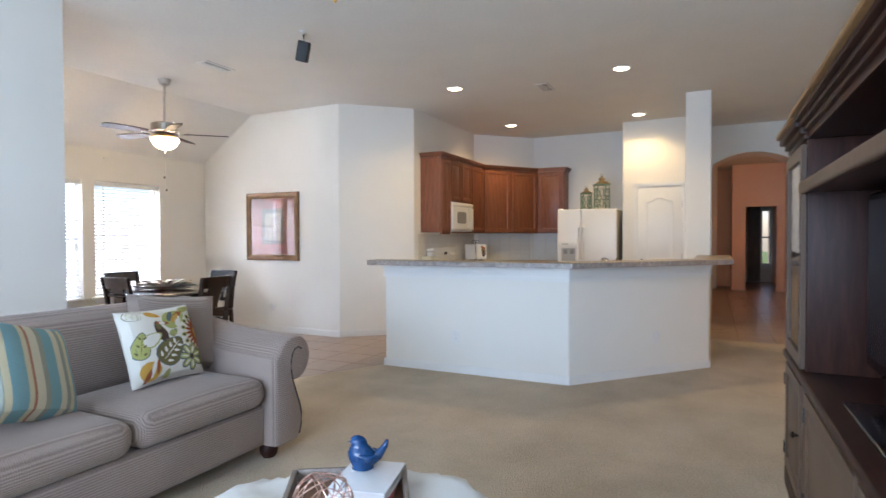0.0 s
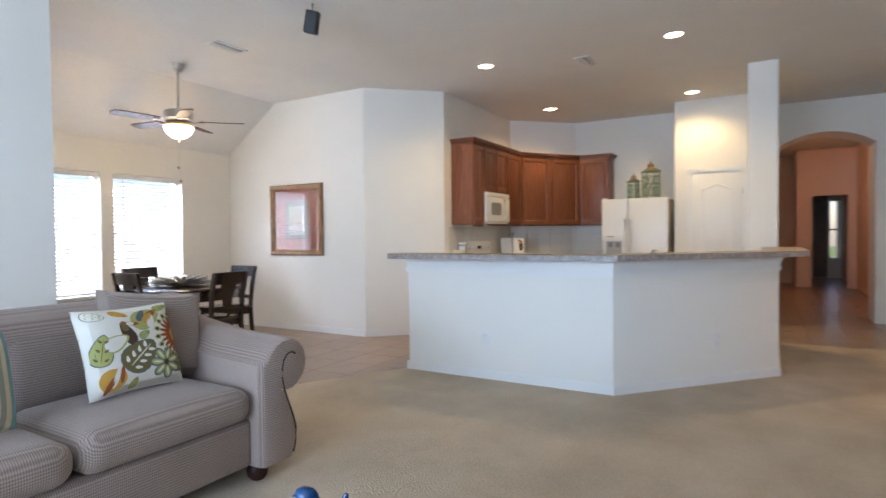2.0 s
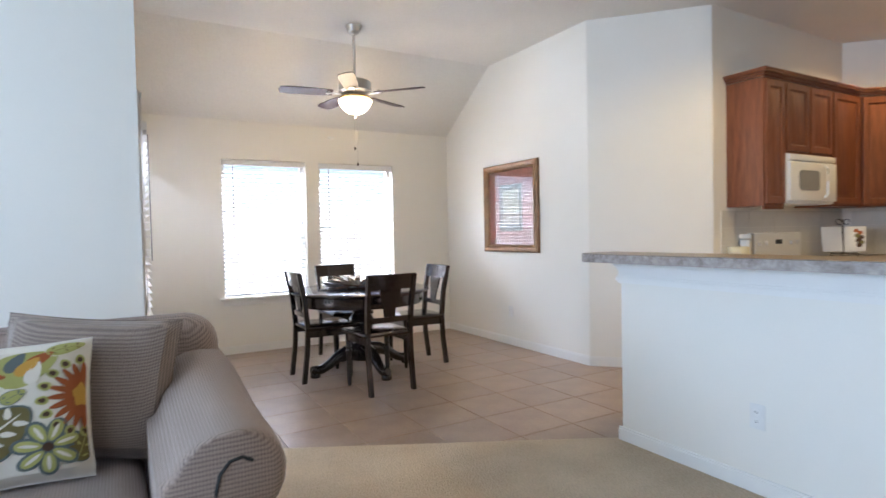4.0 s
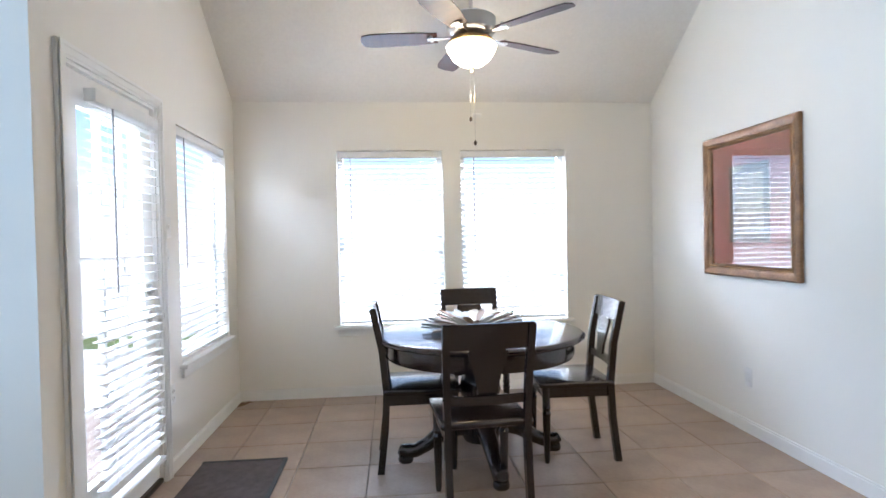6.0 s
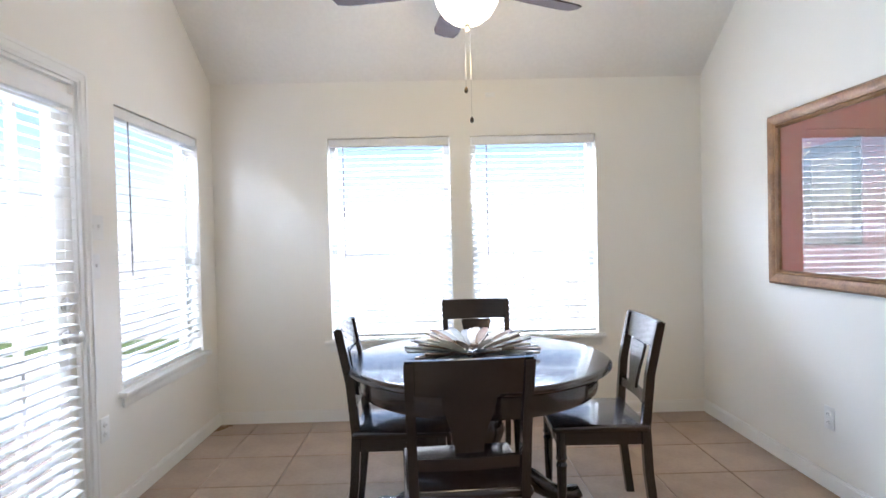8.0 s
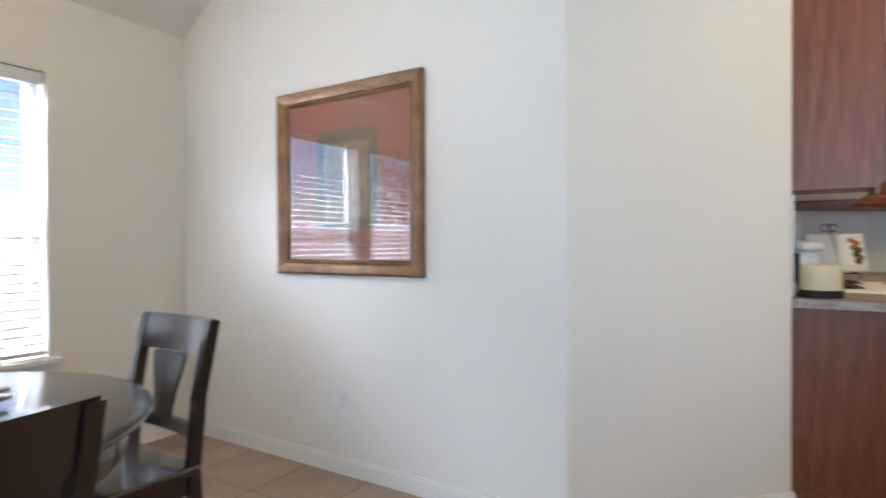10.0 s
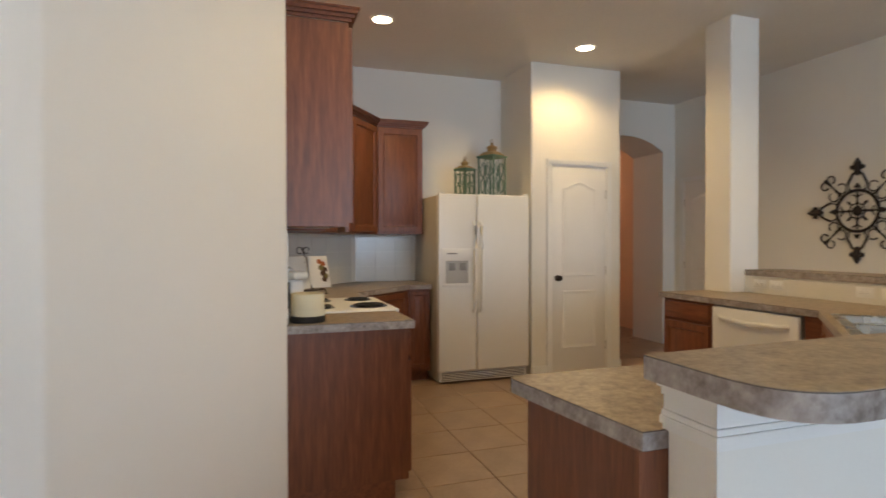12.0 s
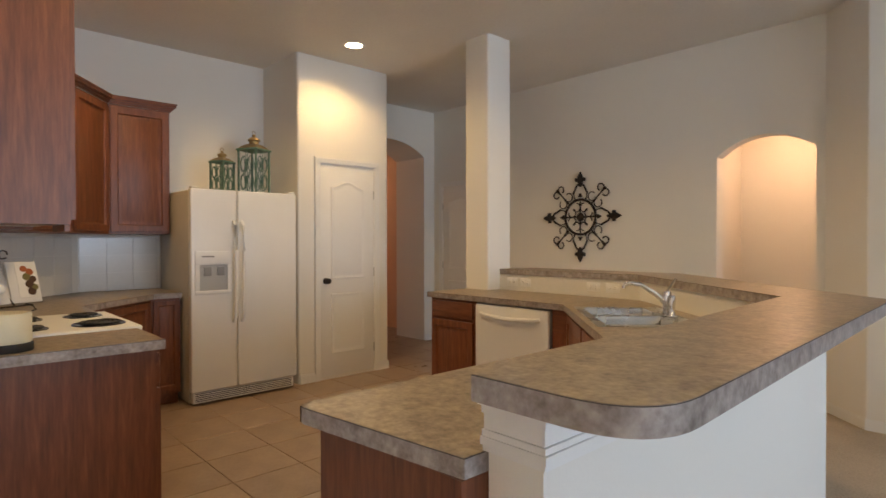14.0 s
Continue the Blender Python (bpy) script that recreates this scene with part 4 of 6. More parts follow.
mt = thing("door_mat", "dark brown ribbed door mat on the tile by the patio door", "door mat", pose(-3.16, -1.72, 0.001, 0, 0, 0))
part("mat_body", boxed(-0.24, 0.24, -0.40, 0.40, 0.0, 0.012, 0.004), DOORMAT, mt)
part("mat_border", strip(bmesh.new(), [(-0.243, -0.403), (0.243, -0.403), (0.243, 0.403), (-0.243, 0.403)], 0.02, 0.0, 0.0135), BLACK_M, mt)
al = thing("alarm_sensor", "small white wireless alarm sensor above the window", "sensor", pose(-1.53, 0, 2.33))
part("sensor_case", boxed(-0.035, 0.035, -0.022, -0.0005, -0.014, 0.014, 0.004), WHITE_PL, al)


# ---- living room ----
def puff(w, h, d, bulge=0.5, seg=14, pinch=0.06):
    """A cushion in x (width) and z (height), full in the middle and thin at its seams; thickness along y."""
    bm = bmesh.new()
    f = lambda u: (1 - u ** 4) ** 0.5 if abs(u) < 1 else 0.0
    side = []
    for s in (-1, 1):
        g = []
        for j in range(seg + 1):
            row = []
            for i in range(seg + 1):
                u, v = 2 * i / seg - 1, 2 * j / seg - 1
                k = 1 - pinch * (1 - v * v) * abs(u) ** 3
                k2 = 1 - pinch * (1 - u * u) * abs(v) ** 3
                row.append(bm.verts.new((u * w / 2 * k, s * (0.004 + d / 2 * f(u) * f(v)), v * h / 2 * k2)))
            g.append(row)
        side.append(g)
        for a, b in zip(g, g[1:]):
            for i in range(seg):
                bm.faces.new((a[i], a[i + 1], b[i + 1], b[i]))
    edge = lambda g: g[0] + [r[-1] for r in g[1:]] + list(reversed(g[-1][:-1])) + [r[0] for r in reversed(g[1:-1])]
    e0, e1 = edge(side[0]), edge(side[1])
    for i in range(len(e0)):
        bm.faces.new((e0[i], e0[(i + 1) % len(e0)], e1[(i + 1) % len(e0)], e1[i]))
    return bm


def cushion(x0, x1, y0, y1, z0, z1, r=0.06, crown=0.03):
    """A box cushion with round edges and a domed top."""
    bm = boxed(x0, x1, y0, y1, z0, z1)
    bmesh.ops.subdivide_edges(bm, edges=bm.edges[:], cuts=21, use_grid_fill=True)
    cx, cy, cz = (x0 + x1) / 2, (y0 + y1) / 2, (z0 + z1) / 2
    hx, hy, hz = (x1 - x0) / 2, (y1 - y0) / 2, (z1 - z0) / 2
    for v in bm.verts:
        p = Vector((v.co.x - cx, v.co.y - cy, v.co.z - cz))
        q = Vector([max(-h + r, min(h - r, c)) for h, c in zip((hx, hy, hz), p)])
        d = p - q
        if d.length > 1e-6:
            p = q + d.normalized() * min(r, max(abs(c) for c in d))
        if p.z > 0:
            p.z += crown * (1 - (p.x / hx) ** 2) * (1 - (p.y / hy) ** 2)
        v.co = p + Vector((cx, cy, cz))
    return bm


def sofa():
    """Front at -y; local origin at the middle of the front edge, on the floor."""
    t = thing("sofa", "taupe woven two-cushion sofa with scrolled arms", "sofa", pose(-4.41, -4.58, 0.009))
    part("base", boxed(-0.83, 0.83, 0.02, 0.88, 0.085, 0.33, 0.03, 3), SOFA, t)
    for x0, x1 in ((-0.815, -0.003), (0.003, 0.815)):
        part("seat_cushion", cushion(x0, x1, -0.02, 0.66, 0.325, 0.495, 0.075, 0.025), SOFA, t, smooth=80)
        c = part("back_cushion", cushion(x0 + 0.01, x1 - 0.01, 0.54, 0.80, 0.47, 0.93, 0.12, 0.03), SOFA, t, smooth=80)
        c.matrix_basis = pose(0, 0.08, 0.015, -8)
    part("back", boxed(-1.10, 1.10, 0.74, 1.0, 0.085, 0.915, 0.12, 6), SOFA, t)
    # scrolled arm: outline in x, z; the roll turns outward
    for s in (-1, 1):
        sec = [(0.0, 0.09), (0.0, 0.60)]
        for k in range(15):
            a = radians(165 - k * 20)
            sec.append((0.190 + 0.138 * math.cos(a) * (1.20 if math.cos(a) < 0 else 1.0), 0.583 + 0.130 * math.sin(a)))
        sec += [(0.160, 0.44), (0.188, 0.37), (0.222, 0.29), (0.240, 0.22), (0.235, 0.15), (0.200, 0.09)]
        bm = bmesh.new()
        rings = []
        for y, dz, g in ((-0.062, 0.0, 0.80), (-0.056, 0.0, 0.90), (-0.040, 0.0, 0.97), (-0.012, 0.0, 1.0), (0.35, 0.02, 1.0), (0.70, 0.07, 1.0), (0.92, 0.09, 0.96)):
            rings.append([bm.verts.new((s * (0.82 + 0.13 + (x - 0.13) * g), y, 0.09 + (z - 0.09) * (0.94 + 0.06 * g) + dz * min(1, z / 0.6))) for x, z in sec])
        n = len(sec)
        for p, q in zip(rings, rings[1:]):
            for k in range(n):
                bm.faces.new((p[k], p[(k + 1) % n], q[(k + 1) % n], q[k]))
        bm.faces.new(rings[0]), bm.faces.new(rings[-1])
        part("arm", bm, SOFA, t, smooth=50)
        tail = [(s * (0.82 + x), -0.060, z) for x, z in ((0.205, 0.11), (0.222, 0.17), (0.226, 0.23), (0.208, 0.30), (0.176, 0.38), (0.150, 0.45), (0.136, 0.51), (0.136, 0.56), (0.147, 0.605), (0.172, 0.634), (0.203, 0.640), (0.230, 0.625))]
        part("scroll_welt", tube(bmesh.new(), tail, 0.0055, 6), BLACK_M, t, "dark piping along the scroll")
        for y in (0.05, 0.85):
            part("bun_foot", lathe(bmesh.new(), [(0.035, 0.0), (0.05, 0.02), (0.055, 0.05), (0.045, 0.08), (0.04, 0.09)], 18, (s * 0.88, y, 0)), WALNUT, t)
    return t


sofa()


def pillow(name, label, w, h, d, mat, m):
    t = thing(name, label, "pillow", m)
    part("cover", puff(w, h, d), mat, t)
    part("piping", tube(bmesh.new(), [(sx * w / 2 * (1 - 0.06 * (1 - sz * sz)), 0, sz * h / 2 * (1 - 0.06 * (1 - sx * sx))) for sx, sz in
         [(-1 + 0.125 * i, -1) for i in range(16)] + [(1, -1 + 0.125 * i) for i in range(16)] + [(1 - 0.125 * i, 1) for i in range(16)] + [(-1, 1 - 0.125 * i) for i in range(16)]], 0.0045, 6, True), mat, t)
    return t


pillow("throw_pillow", "taupe woven back pillow in the sofa corner", 0.52, 0.46, 0.17, PLAIN_PILLOW, pose(-3.75, -4.00, 0.745, -18, 6, -14))
pillow("throw_pillow", "blue, cream and rust striped pillow leaning on the sofa", 0.48, 0.46, 0.16, STRIPE, pose(-4.66, -4.20, 0.725, -24, 16, 20))
fp = pillow("throw_pillow", "cream pillow printed with leaves and flowers in olive, rust and gold", 0.47, 0.41, 0.13, CREAM, pose(-3.965, -4.165, 0.725, -20, 1, 4))


def on_pillow(u, v, lift):
    f = lambda k: (1 - k ** 4) ** 0.5 if abs(k) < 1 else 0.0
    return (u * 0.235 * (1 - 0.06 * (1 - v * v) * abs(u) ** 3), -(0.004 + 0.065 * f(u) * f(v)) - lift, v * 0.205 * (1 - 0.06 * (1 - u * u) * abs(v) ** 3))


def printed(name, cu, cv, L, W, ang, mat, level=1, point=0.35, dents=0):
    """One printed shape on the pillow's face: an egg or leaf given by centre, half length, half width and turn."""
    bm = bmesh.new()
    lift = 0.0010 + 0.0007 * level
    c, s = math.cos(radians(ang)), math.sin(radians(ang))
    rim = []
    for k in range(20):
        a = 2 * math.pi * k / 20
        r = 1 + 0.14 * math.sin(dents * a) if dents else 1.0
        x, y = L * math.cos(a) * r, W * math.sin(a) * (1 - point * math.cos(a)) * r
        rim.append((cu + x * c - y * s, cv + x * s + y * c))
    clip = lambda k: max(-0.965, min(0.965, k))
    at = lambda f: [bm.verts.new(on_pillow(clip(cu + (u - cu) * f), clip(cv + (v - cv) * f), lift)) for u, v in rim]
    outer, inner = at(1.0), at(0.5)
    mid = bm.verts.new(on_pillow(clip(cu), clip(cv), lift))
    for i in range(20):
        j = (i + 1) % 20
        bm.faces.new((outer[i], outer[j], inner[j], inner[i]))
        bm.faces.new((inner[i], inner[j], mid))
    part(name, bm, mat, fp, smooth=60)


def leaf_print(cu, cv, L, W, ang, mat, vein, n=4, rim=SLATE):
    """A leaf with an outline and pairs of leaflets along its rib."""
    printed("leaf_outline", cu, cv, L * 1.07, W * 1.10, ang, rim, 1)
    printed("leaf_print", cu, cv, L, W, ang, mat, 2)
    c, s = math.cos(radians(ang)), math.sin(radians(ang))
    for k in range(n):
        d = (k / max(1, n - 1) - 0.5) * 1.2 * L
        for side in (-1, 1):
            x, y = d, side * W * 0.42 * (1 - 0.35 * d / L)
            printed("leaflet_print", cu + x * c - y * s, cv + x * s + y * c, W * 0.26, W * 0.12, ang + side * 50, vein, 3)
    printed("rib_print", cu, cv, L * 0.8, W * 0.045, ang, vein, 3, 0)


leaf_print(0.0, -0.24, 0.42, 0.30, 40, OLIVE, CREAM, 4)
leaf_print(-0.74, 0.00, 0.34, 0.20, 75, LIME, OLIVE, 3)
leaf_print(-0.74, 0.80, 0.20, 0.11, -15, CREAM, LIME, 3, OLIVE)
leaf_print(-0.25, 0.80, 0.20, 0.08, -25, GOLD, RUST, 2, CREAM)
leaf_print(0.18, 0.22, 0.13, 0.08, 30, LIME, SLATE, 2)
leaf_print(0.72, 0.86, 0.22, 0.09, 12, LIME, OLIVE, 3, CREAM)
leaf_print(0.90, -0.55, 0.24, 0.13, 70, OLIVE, LIME, 3)
leaf_print(-0.22, -0.86, 0.14, 0.07, 60, LIME, RUST, 2, BROWN)
# fruit with coloured wedges
printed("fruit_outline", 0.30, 0.62, 0.36, 0.24, 25, LIME, 1)
for k, (du_, dv_, mt_) in enumerate(((0.12, 0.08, RUST), (0.0, -0.02, GOLD), (-0.12, 0.06, SLATE), (0.06, -0.12, CREAM))):
    printed("wedge_print", 0.32 + du_, 0.64 + dv_, 0.17, 0.075, 35 + 12 * k, mt_, 2 + k % 2)
printed("stripe_print", -0.08, 0.52, 0.19, 0.05, -8, RUST, 2, 0)
printed("stripe_print", -0.08, 0.52, 0.08, 0.045, -8, CREAM, 3, 0)
# bird with a pale fan tail
printed("body_print", -0.16, 0.30, 0.30, 0.13, 110, BROWN, 1)
printed("tail_print", -0.42, 0.12, 0.28, 0.17, 25, LIME, 2)
printed("tail_print", -0.44, 0.12, 0.25, 0.14, 25, CREAM, 3)
printed("wing_print", -0.20, 0.48, 0.13, 0.07, 100, OLIVE, 2)
# gourd
printed("gourd_print", -0.62, -0.68, 0.27, 0.25, 20, GOLD, 1, 0.1)
printed("gourd_band", -0.70, -0.80, 0.20, 0.06, 60, RUST, 2, 0)
printed("gourd_band", -0.56, -0.64, 0.24, 0.05, 70, CREAM, 2, 0)
printed("gourd_band", -0.44, -0.60, 0.20, 0.045, 80, RUST, 2, 0)
# star flower with outlined petals
for k in range(7):
    a = 15 + 360 * k / 7
    cu_, cv_ = 0.52 + 0.20 * math.cos(radians(a)), -0.52 + 0.22 * math.sin(radians(a))
    printed("petal_outline", cu_, cv_, 0.18, 0.105, a, SLATE, 2, -0.2)
    printed("petal_print", cu_, cv_, 0.14, 0.070, a, LIME, 3, -0.2)
    printed("petal_vein", cu_, cv_, 0.10, 0.022, a, CREAM, 4, 0)
printed("flower_eye", 0.52, -0.52, 0.06, 0.06, 0, BROWN, 5, 0)
# sunflower at the seam with its ring of seeds
for k in range(11):
    a = 90 + 18 * k
    printed("petal_print", 0.93 + 0.20 * math.cos(radians(a)), 0.14 + 0.26 * math.sin(radians(a)), 0.22, 0.045, a, RUST, 2, 0.1)
printed("flower_eye", 0.90, 0.14, 0.10, 0.16, 0, GOLD, 4, 0, 5)
for k in range(9):
    a = 95 + 22 * k
    cu_, cv_ = 0.92 + 0.46 * math.cos(radians(a)), 0.14 + 0.52 * math.sin(radians(a))
    printed("seed_print", cu_, cv_, 0.075, 0.060, a, LIME, 2, 0.2)
    printed("seed_print", cu_, cv_, 0.040, 0.034, a, BROWN, 3, 0.2)


def ottoman():
    t = thing("ottoman", "round dark leather ottoman under a white linen throw", "ottoman", pose(-4.84, -5.98, 0.009))
    part("body", lathe(bmesh.new(), [(0.46, 0.06), (0.50, 0.08), (0.51, 0.20), (0.51, 0.37), (0.50, 0.41), (0.46, 0.445), (0.0, 0.455)], 48, caps=False), LEATHER, t)
    for k in range(4):
        part("foot", lathe(bmesh.new(), [(0.025, 0), (0.035, 0.03), (0.035, 0.07)], 14, (0.33 * math.cos(0.8 + k * 1.571), 0.33 * math.sin(0.8 + k * 1.571), 0)), WALNUT, t)
    th = thing("linen_throw", "crumpled white linen throw draped over the ottoman", "throw", pose(-4.84, -5.98, 0.466))
    bm = bmesh.new()
    N = 46
    g = []
    for j in range(N + 1):
        row = []
        for i in range(N + 1):
            x, y = 1.50 * (i / N - 0.5), 1.36 * (j / N - 0.56)
            r = math.hypot(x, y)
            fold = 0.020 * math.sin(9 * x + 4 * y + 2 * noise.noise((x * 3, y * 3, 0))) + 0.045 * noise.noise((x * 5, y * 5, 3))
            z = 0.010 + max(0, fold + 0.012) * min(1, max(0.12, (r - 0.22) * 6))
            if r > 0.50:
                k = r - 0.50
                s = (0.50 + 0.10 * (1 - math.exp(-k * 7)) + 0.02 * math.sin(7 * math.atan2(y, x))) / r
                x, y = x * s, y * s
                z = 0.016 - min(0.36, k * 0.85) + fold * 0.5
            row.append(bm.verts.new((x, y, z)))
        g.append(row)
    for a, b in zip(g, g[1:]):
        for i in range(N):
            bm.faces.new((a[i], a[i + 1], b[i + 1], b[i]))
    o = part("cloth", bm, LINEN, th, smooth=80)
    so = o.modifiers.new("thick", "SOLIDIFY")
    so.thickness, so.offset = 0.004, 1
    tr = thing("serving_tray", "weathered grey wooden tray with raised rails on the ottoman", "tray", pose(-4.76, -5.97, 0.500, 0, 0, 32))
    part("tray_floor", boxed(-0.25, 0.25, -0.17, 0.17, 0.0, 0.010), TRAYBASE, tr)
    for a, b, c, d in ((-0.26, 0.26, 0.171, 0.186), (-0.26, 0.26, -0.186, -0.171), (-0.266, -0.251, -0.170, 0.170), (0.251, 0.266, -0.170, 0.170)):
        part("rail", boxed(a, b, c, d, 0.0, 0.05, 0.003), GREYWOOD, tr)
    bk = thing("book", "white hardback book lying on the tray", "book", pose(-4.60, -5.945, 0.5385, 0, 0, 14))
    part("cover", boxed(-0.115, 0.115, -0.09, 0.09, 0.024, 0.028, 0.001), BOOK_WHITE, bk)
    part("cover", boxed(-0.115, 0.115, -0.09, 0.09, 0.0, 0.004, 0.001), BOOK_WHITE, bk)
    part("pages", boxed(-0.110, 0.111, -0.086, 0.086, 0.0042, 0.0238), PAPER, bk)
    rb = thing("book", "red hardback book under the white one", "book", pose(-4.63, -5.945, 0.5115, 0, 0, 24))
    part("cover", boxed(-0.125, 0.115, -0.095, 0.095, 0.0, 0.0265, 0.002), RED, rb)
    bird = thing("bird_figurine", "glossy blue glazed ceramic bird with an upturned tail", "figurine", pose(-4.565, -5.90, 0.567, 0, 0, -150) @ Matrix.Scale(0.86, 4))
    bm = lathe(bmesh.new(), [(0.032, 0.0), (0.036, 0.004), (0.034, 0.012), (0.042, 0.03), (0.047, 0.048), (0.043, 0.066), (0.033, 0.082), (0.026, 0.094), (0.027, 0.104), (0.022, 0.116), (0.010, 0.123), (0.0, 0.125)], 22, caps=False)
    for v in bm.verts:
        v.co.y += -0.25 * max(0, v.co.z - 0.05)
        v.co.y *= 1.15
    tube(bm, [(0, -0.030, 0.104), (0, -0.055, 0.100)], [0.009, 0.001], 8)
    tube(bm, [(0, 0.02, 0.035), (0, 0.06, 0.05), (0, 0.085, 0.085), (0, 0.092, 0.105)], [0.032, 0.018, 0.011, 0.006], 10)
    for k in (-1, 1):
        tube(bm, [(k * 0.040, -0.01, 0.06), (k * 0.046, 0.02, 0.05), (k * 0.028, 0.058, 0.055)], [0.008, 0.015, 0.004], 8)
    part("glazed_body", bm, BLUE_GLAZE, bird, smooth=60)
    orb = thing("wire_orb", "copper wire sphere ornament on the tray", "ornament", pose(-4.86, -5.97, 0.5115))
    rr = random.Random(8)
    for k in range(13):
        m = Euler((rr.uniform(0, 3.1), rr.uniform(0, 3.1), rr.uniform(0, 3.1))).to_matrix()
        R = 0.082 * rr.uniform(0.55, 1.0)
        c = Vector((0, 0, 0.084)) + m @ Vector((0, 0, math.sqrt(0.082 ** 2 - R * R)))
        part("hoop", tube(bmesh.new(), [c + m @ Vector((R * math.cos(a * 0.1963), R * math.sin(a * 0.1963), 0)) for a in range(32)], 0.0016, 5, True), COPPER, orb)


ottoman()


def raised(bm, x0, x1, z0, z1, y, frame=0.055, th=0.020):
    """A door in one piece: eased edge, stiles and rails, a sunk border and a raised field, front at y - th."""
    cuts = [(0.0, 0.0), (0.0, th - 0.002), (0.002, th), (frame - 0.006, th), (frame, th * 0.72), (frame + 0.004, th * 0.45)]
    if x1 - x0 > 2.6 * frame and z1 - z0 > 3 * frame:
        cuts += [(frame + 0.018, th * 0.45), (frame + 0.034, th * 0.78)]
    rings = [[bm.verts.new(p) for p in ((x0 + i, y - d, z0 + i), (x1 - i, y - d, z0 + i), (x1 - i, y - d, z1 - i), (x0 + i, y - d, z1 - i))] for i, d in cuts]
    for p, q in zip(rings, rings[1:]):
        for k in range(4):
            bm.faces.new((p[k], p[(k + 1) % 4], q[(k + 1) % 4], q[k]))
    bm.faces.new(rings[-1])
    bm.faces.new(list(reversed(rings[0])))
    return bm


def cab_knob(parent, x, y, z):
    part("knob", shift(lathe(bmesh.new(), [(0.006, 0), (0.006, 0.014), (0.014, 0.018), (0.016, 0.026), (0.0, 0.032)], 14, caps=False), pose(x, y, z, 90)), BRONZE, parent, "small dark bronze knob")


def entertainment_center():
    """Local x along the wall from its middle; front at y = 0, back at y = 0.56."""
    t = thing("entertainment_center", "large dark walnut entertainment center around an open television bay", "cabinet", pose(-4.25, -7.28, 0.009, 0, 0, 180))
    W, D, Z1 = 1.61, 0.56, 0.71
    part("base_plinth", boxed(-W - 0.02, W + 0.02, -0.02, D, 0.0, 0.09, 0.008), WALNUT_X, t)
    part("lower_body", boxed(-W, W, 0.0, D, 0.091, Z1 - 0.04), WALNUT_X, t)
    part("deck", boxed(-W - 0.025, W + 0.025, -0.03, D, Z1 - 0.039, Z1, 0.010, 3), WALNUT_X, t)
    xs = [-W + 0.02, -W + 0.56, -W + 0.70, -0.02, 0.02, W - 0.70, W - 0.56, W - 0.02]
    for a, b, k in ((xs[0], xs[1], 1), (xs[2], xs[3], 1), (xs[4], xs[5], -1), (xs[6], xs[7], -1)):
        d = part("door", raised(bmesh.new(), a, b, 0.11, Z1 - 0.06, -0.002), TAUPE, t)
        cab_knob(d, (b - 0.03) if k > 0 else (a + 0.03), -0.022, 0.42)
        for z in (0.20, 0.56):
            part("hinge", boxed((a if k > 0 else b) - 0.006, (a if k > 0 else b) + 0.006, -0.028, -0.0225, z - 0.03, z + 0.03), BLACK_M, d)
    for x in (xs[1] + 0.07, xs[5] + 0.07):
        part("pilaster", boxed(x - 0.05, x + 0.05, -0.014, -0.001, 0.10, Z1 - 0.045, 0.004), TAUPE, t)
    for s in (-1, 1):
        a, b = (W - 0.56, W) if s > 0 else (-W, -W + 0.56)
        for x in (a, b - 0.022):
            part("tower_side", boxed(x, x + 0.022, 0.0, D - 0.05, Z1 + 0.001, 1.72, 0.002), WALNUT, t)
        part("tower_back", boxed(a + 0.022, b - 0.022, D - 0.07, D - 0.05, Z1 + 0.001, 1.70), WALNUT, t)
        part("tower_top", boxed(a + 0.022, b - 0.022, 0.0, D - 0.05, 1.7005, 1.72), WALNUT_X, t)
        part("shelf", boxed(a + 0.023, b - 0.023, 0.03, D - 0.08, 1.20, 1.215), WALNUT_X, t)
        bm = box(bmesh.new(), a + 0.01, a + 0.065, -0.022, -0.002, Z1 + 0.01, 1.70)
        box(bm, b - 0.065, b - 0.01, -0.022, -0.002, Z1 + 0.01, 1.70), box(bm, a + 0.065, b - 0.065, -0.022, -0.002, Z1 + 0.01, Z1 + 0.07), box(bm, a + 0.065, b - 0.065, -0.022, -0.002, 1.64, 1.70)
        d = part("glazed_door", bm, TAUPE, t)
        part("glass", boxed(a + 0.064, b - 0.064, -0.013, -0.009, Z1 + 0.069, 1.641), CABGLASS, d, smooth=0)
        cab_knob(d, (a + 0.035) if s > 0 else (b - 0.035), -0.022, 1.22)
        for k, (o, z0, z1) in enumerate(((0.012, 1.721, 1.745), (0.028, 1.746, 1.775), (0.05, 1.776, 1.81), (0.065, 1.811, 1.835))):
            part("tower_crown", boxed(a - o * (s < 0), b + o * (s > 0), -o, D - 0.05, z0, z1, 0.006), WALNUT_X if k != 3 else GILT, t)
    a, b = -W + 0.561, W - 0.561
    part("bay_back", boxed(a, b, D - 0.06, D - 0.05, Z1 + 0.001, 1.722), WALNUT_X, t)
    part("bridge_shelf", boxed(a, b, -0.005, D - 0.061, 1.490, 1.515, 0.008), WALNUT_X, t)
    part("bridge_moulding", boxed(a, b, -0.035, -0.006, 1.482, 1.534, 0.010, 3), TAUPE, t)
    part("bay_top", boxed(a, b, 0.0, D - 0.05, 1.723, 1.751), WALNUT_X, t)
    for k, (o, z0, z1) in enumerate(((0.018, 1.752, 1.772), (0.036, 1.773, 1.793), (0.055, 1.794, 1.812), (0.072, 1.813, 1.834))):
        part("bay_crown", boxed(a, b, -o, 0.10, z0, z1, 0.006), WALNUT_X if k < 3 else GILT, t)
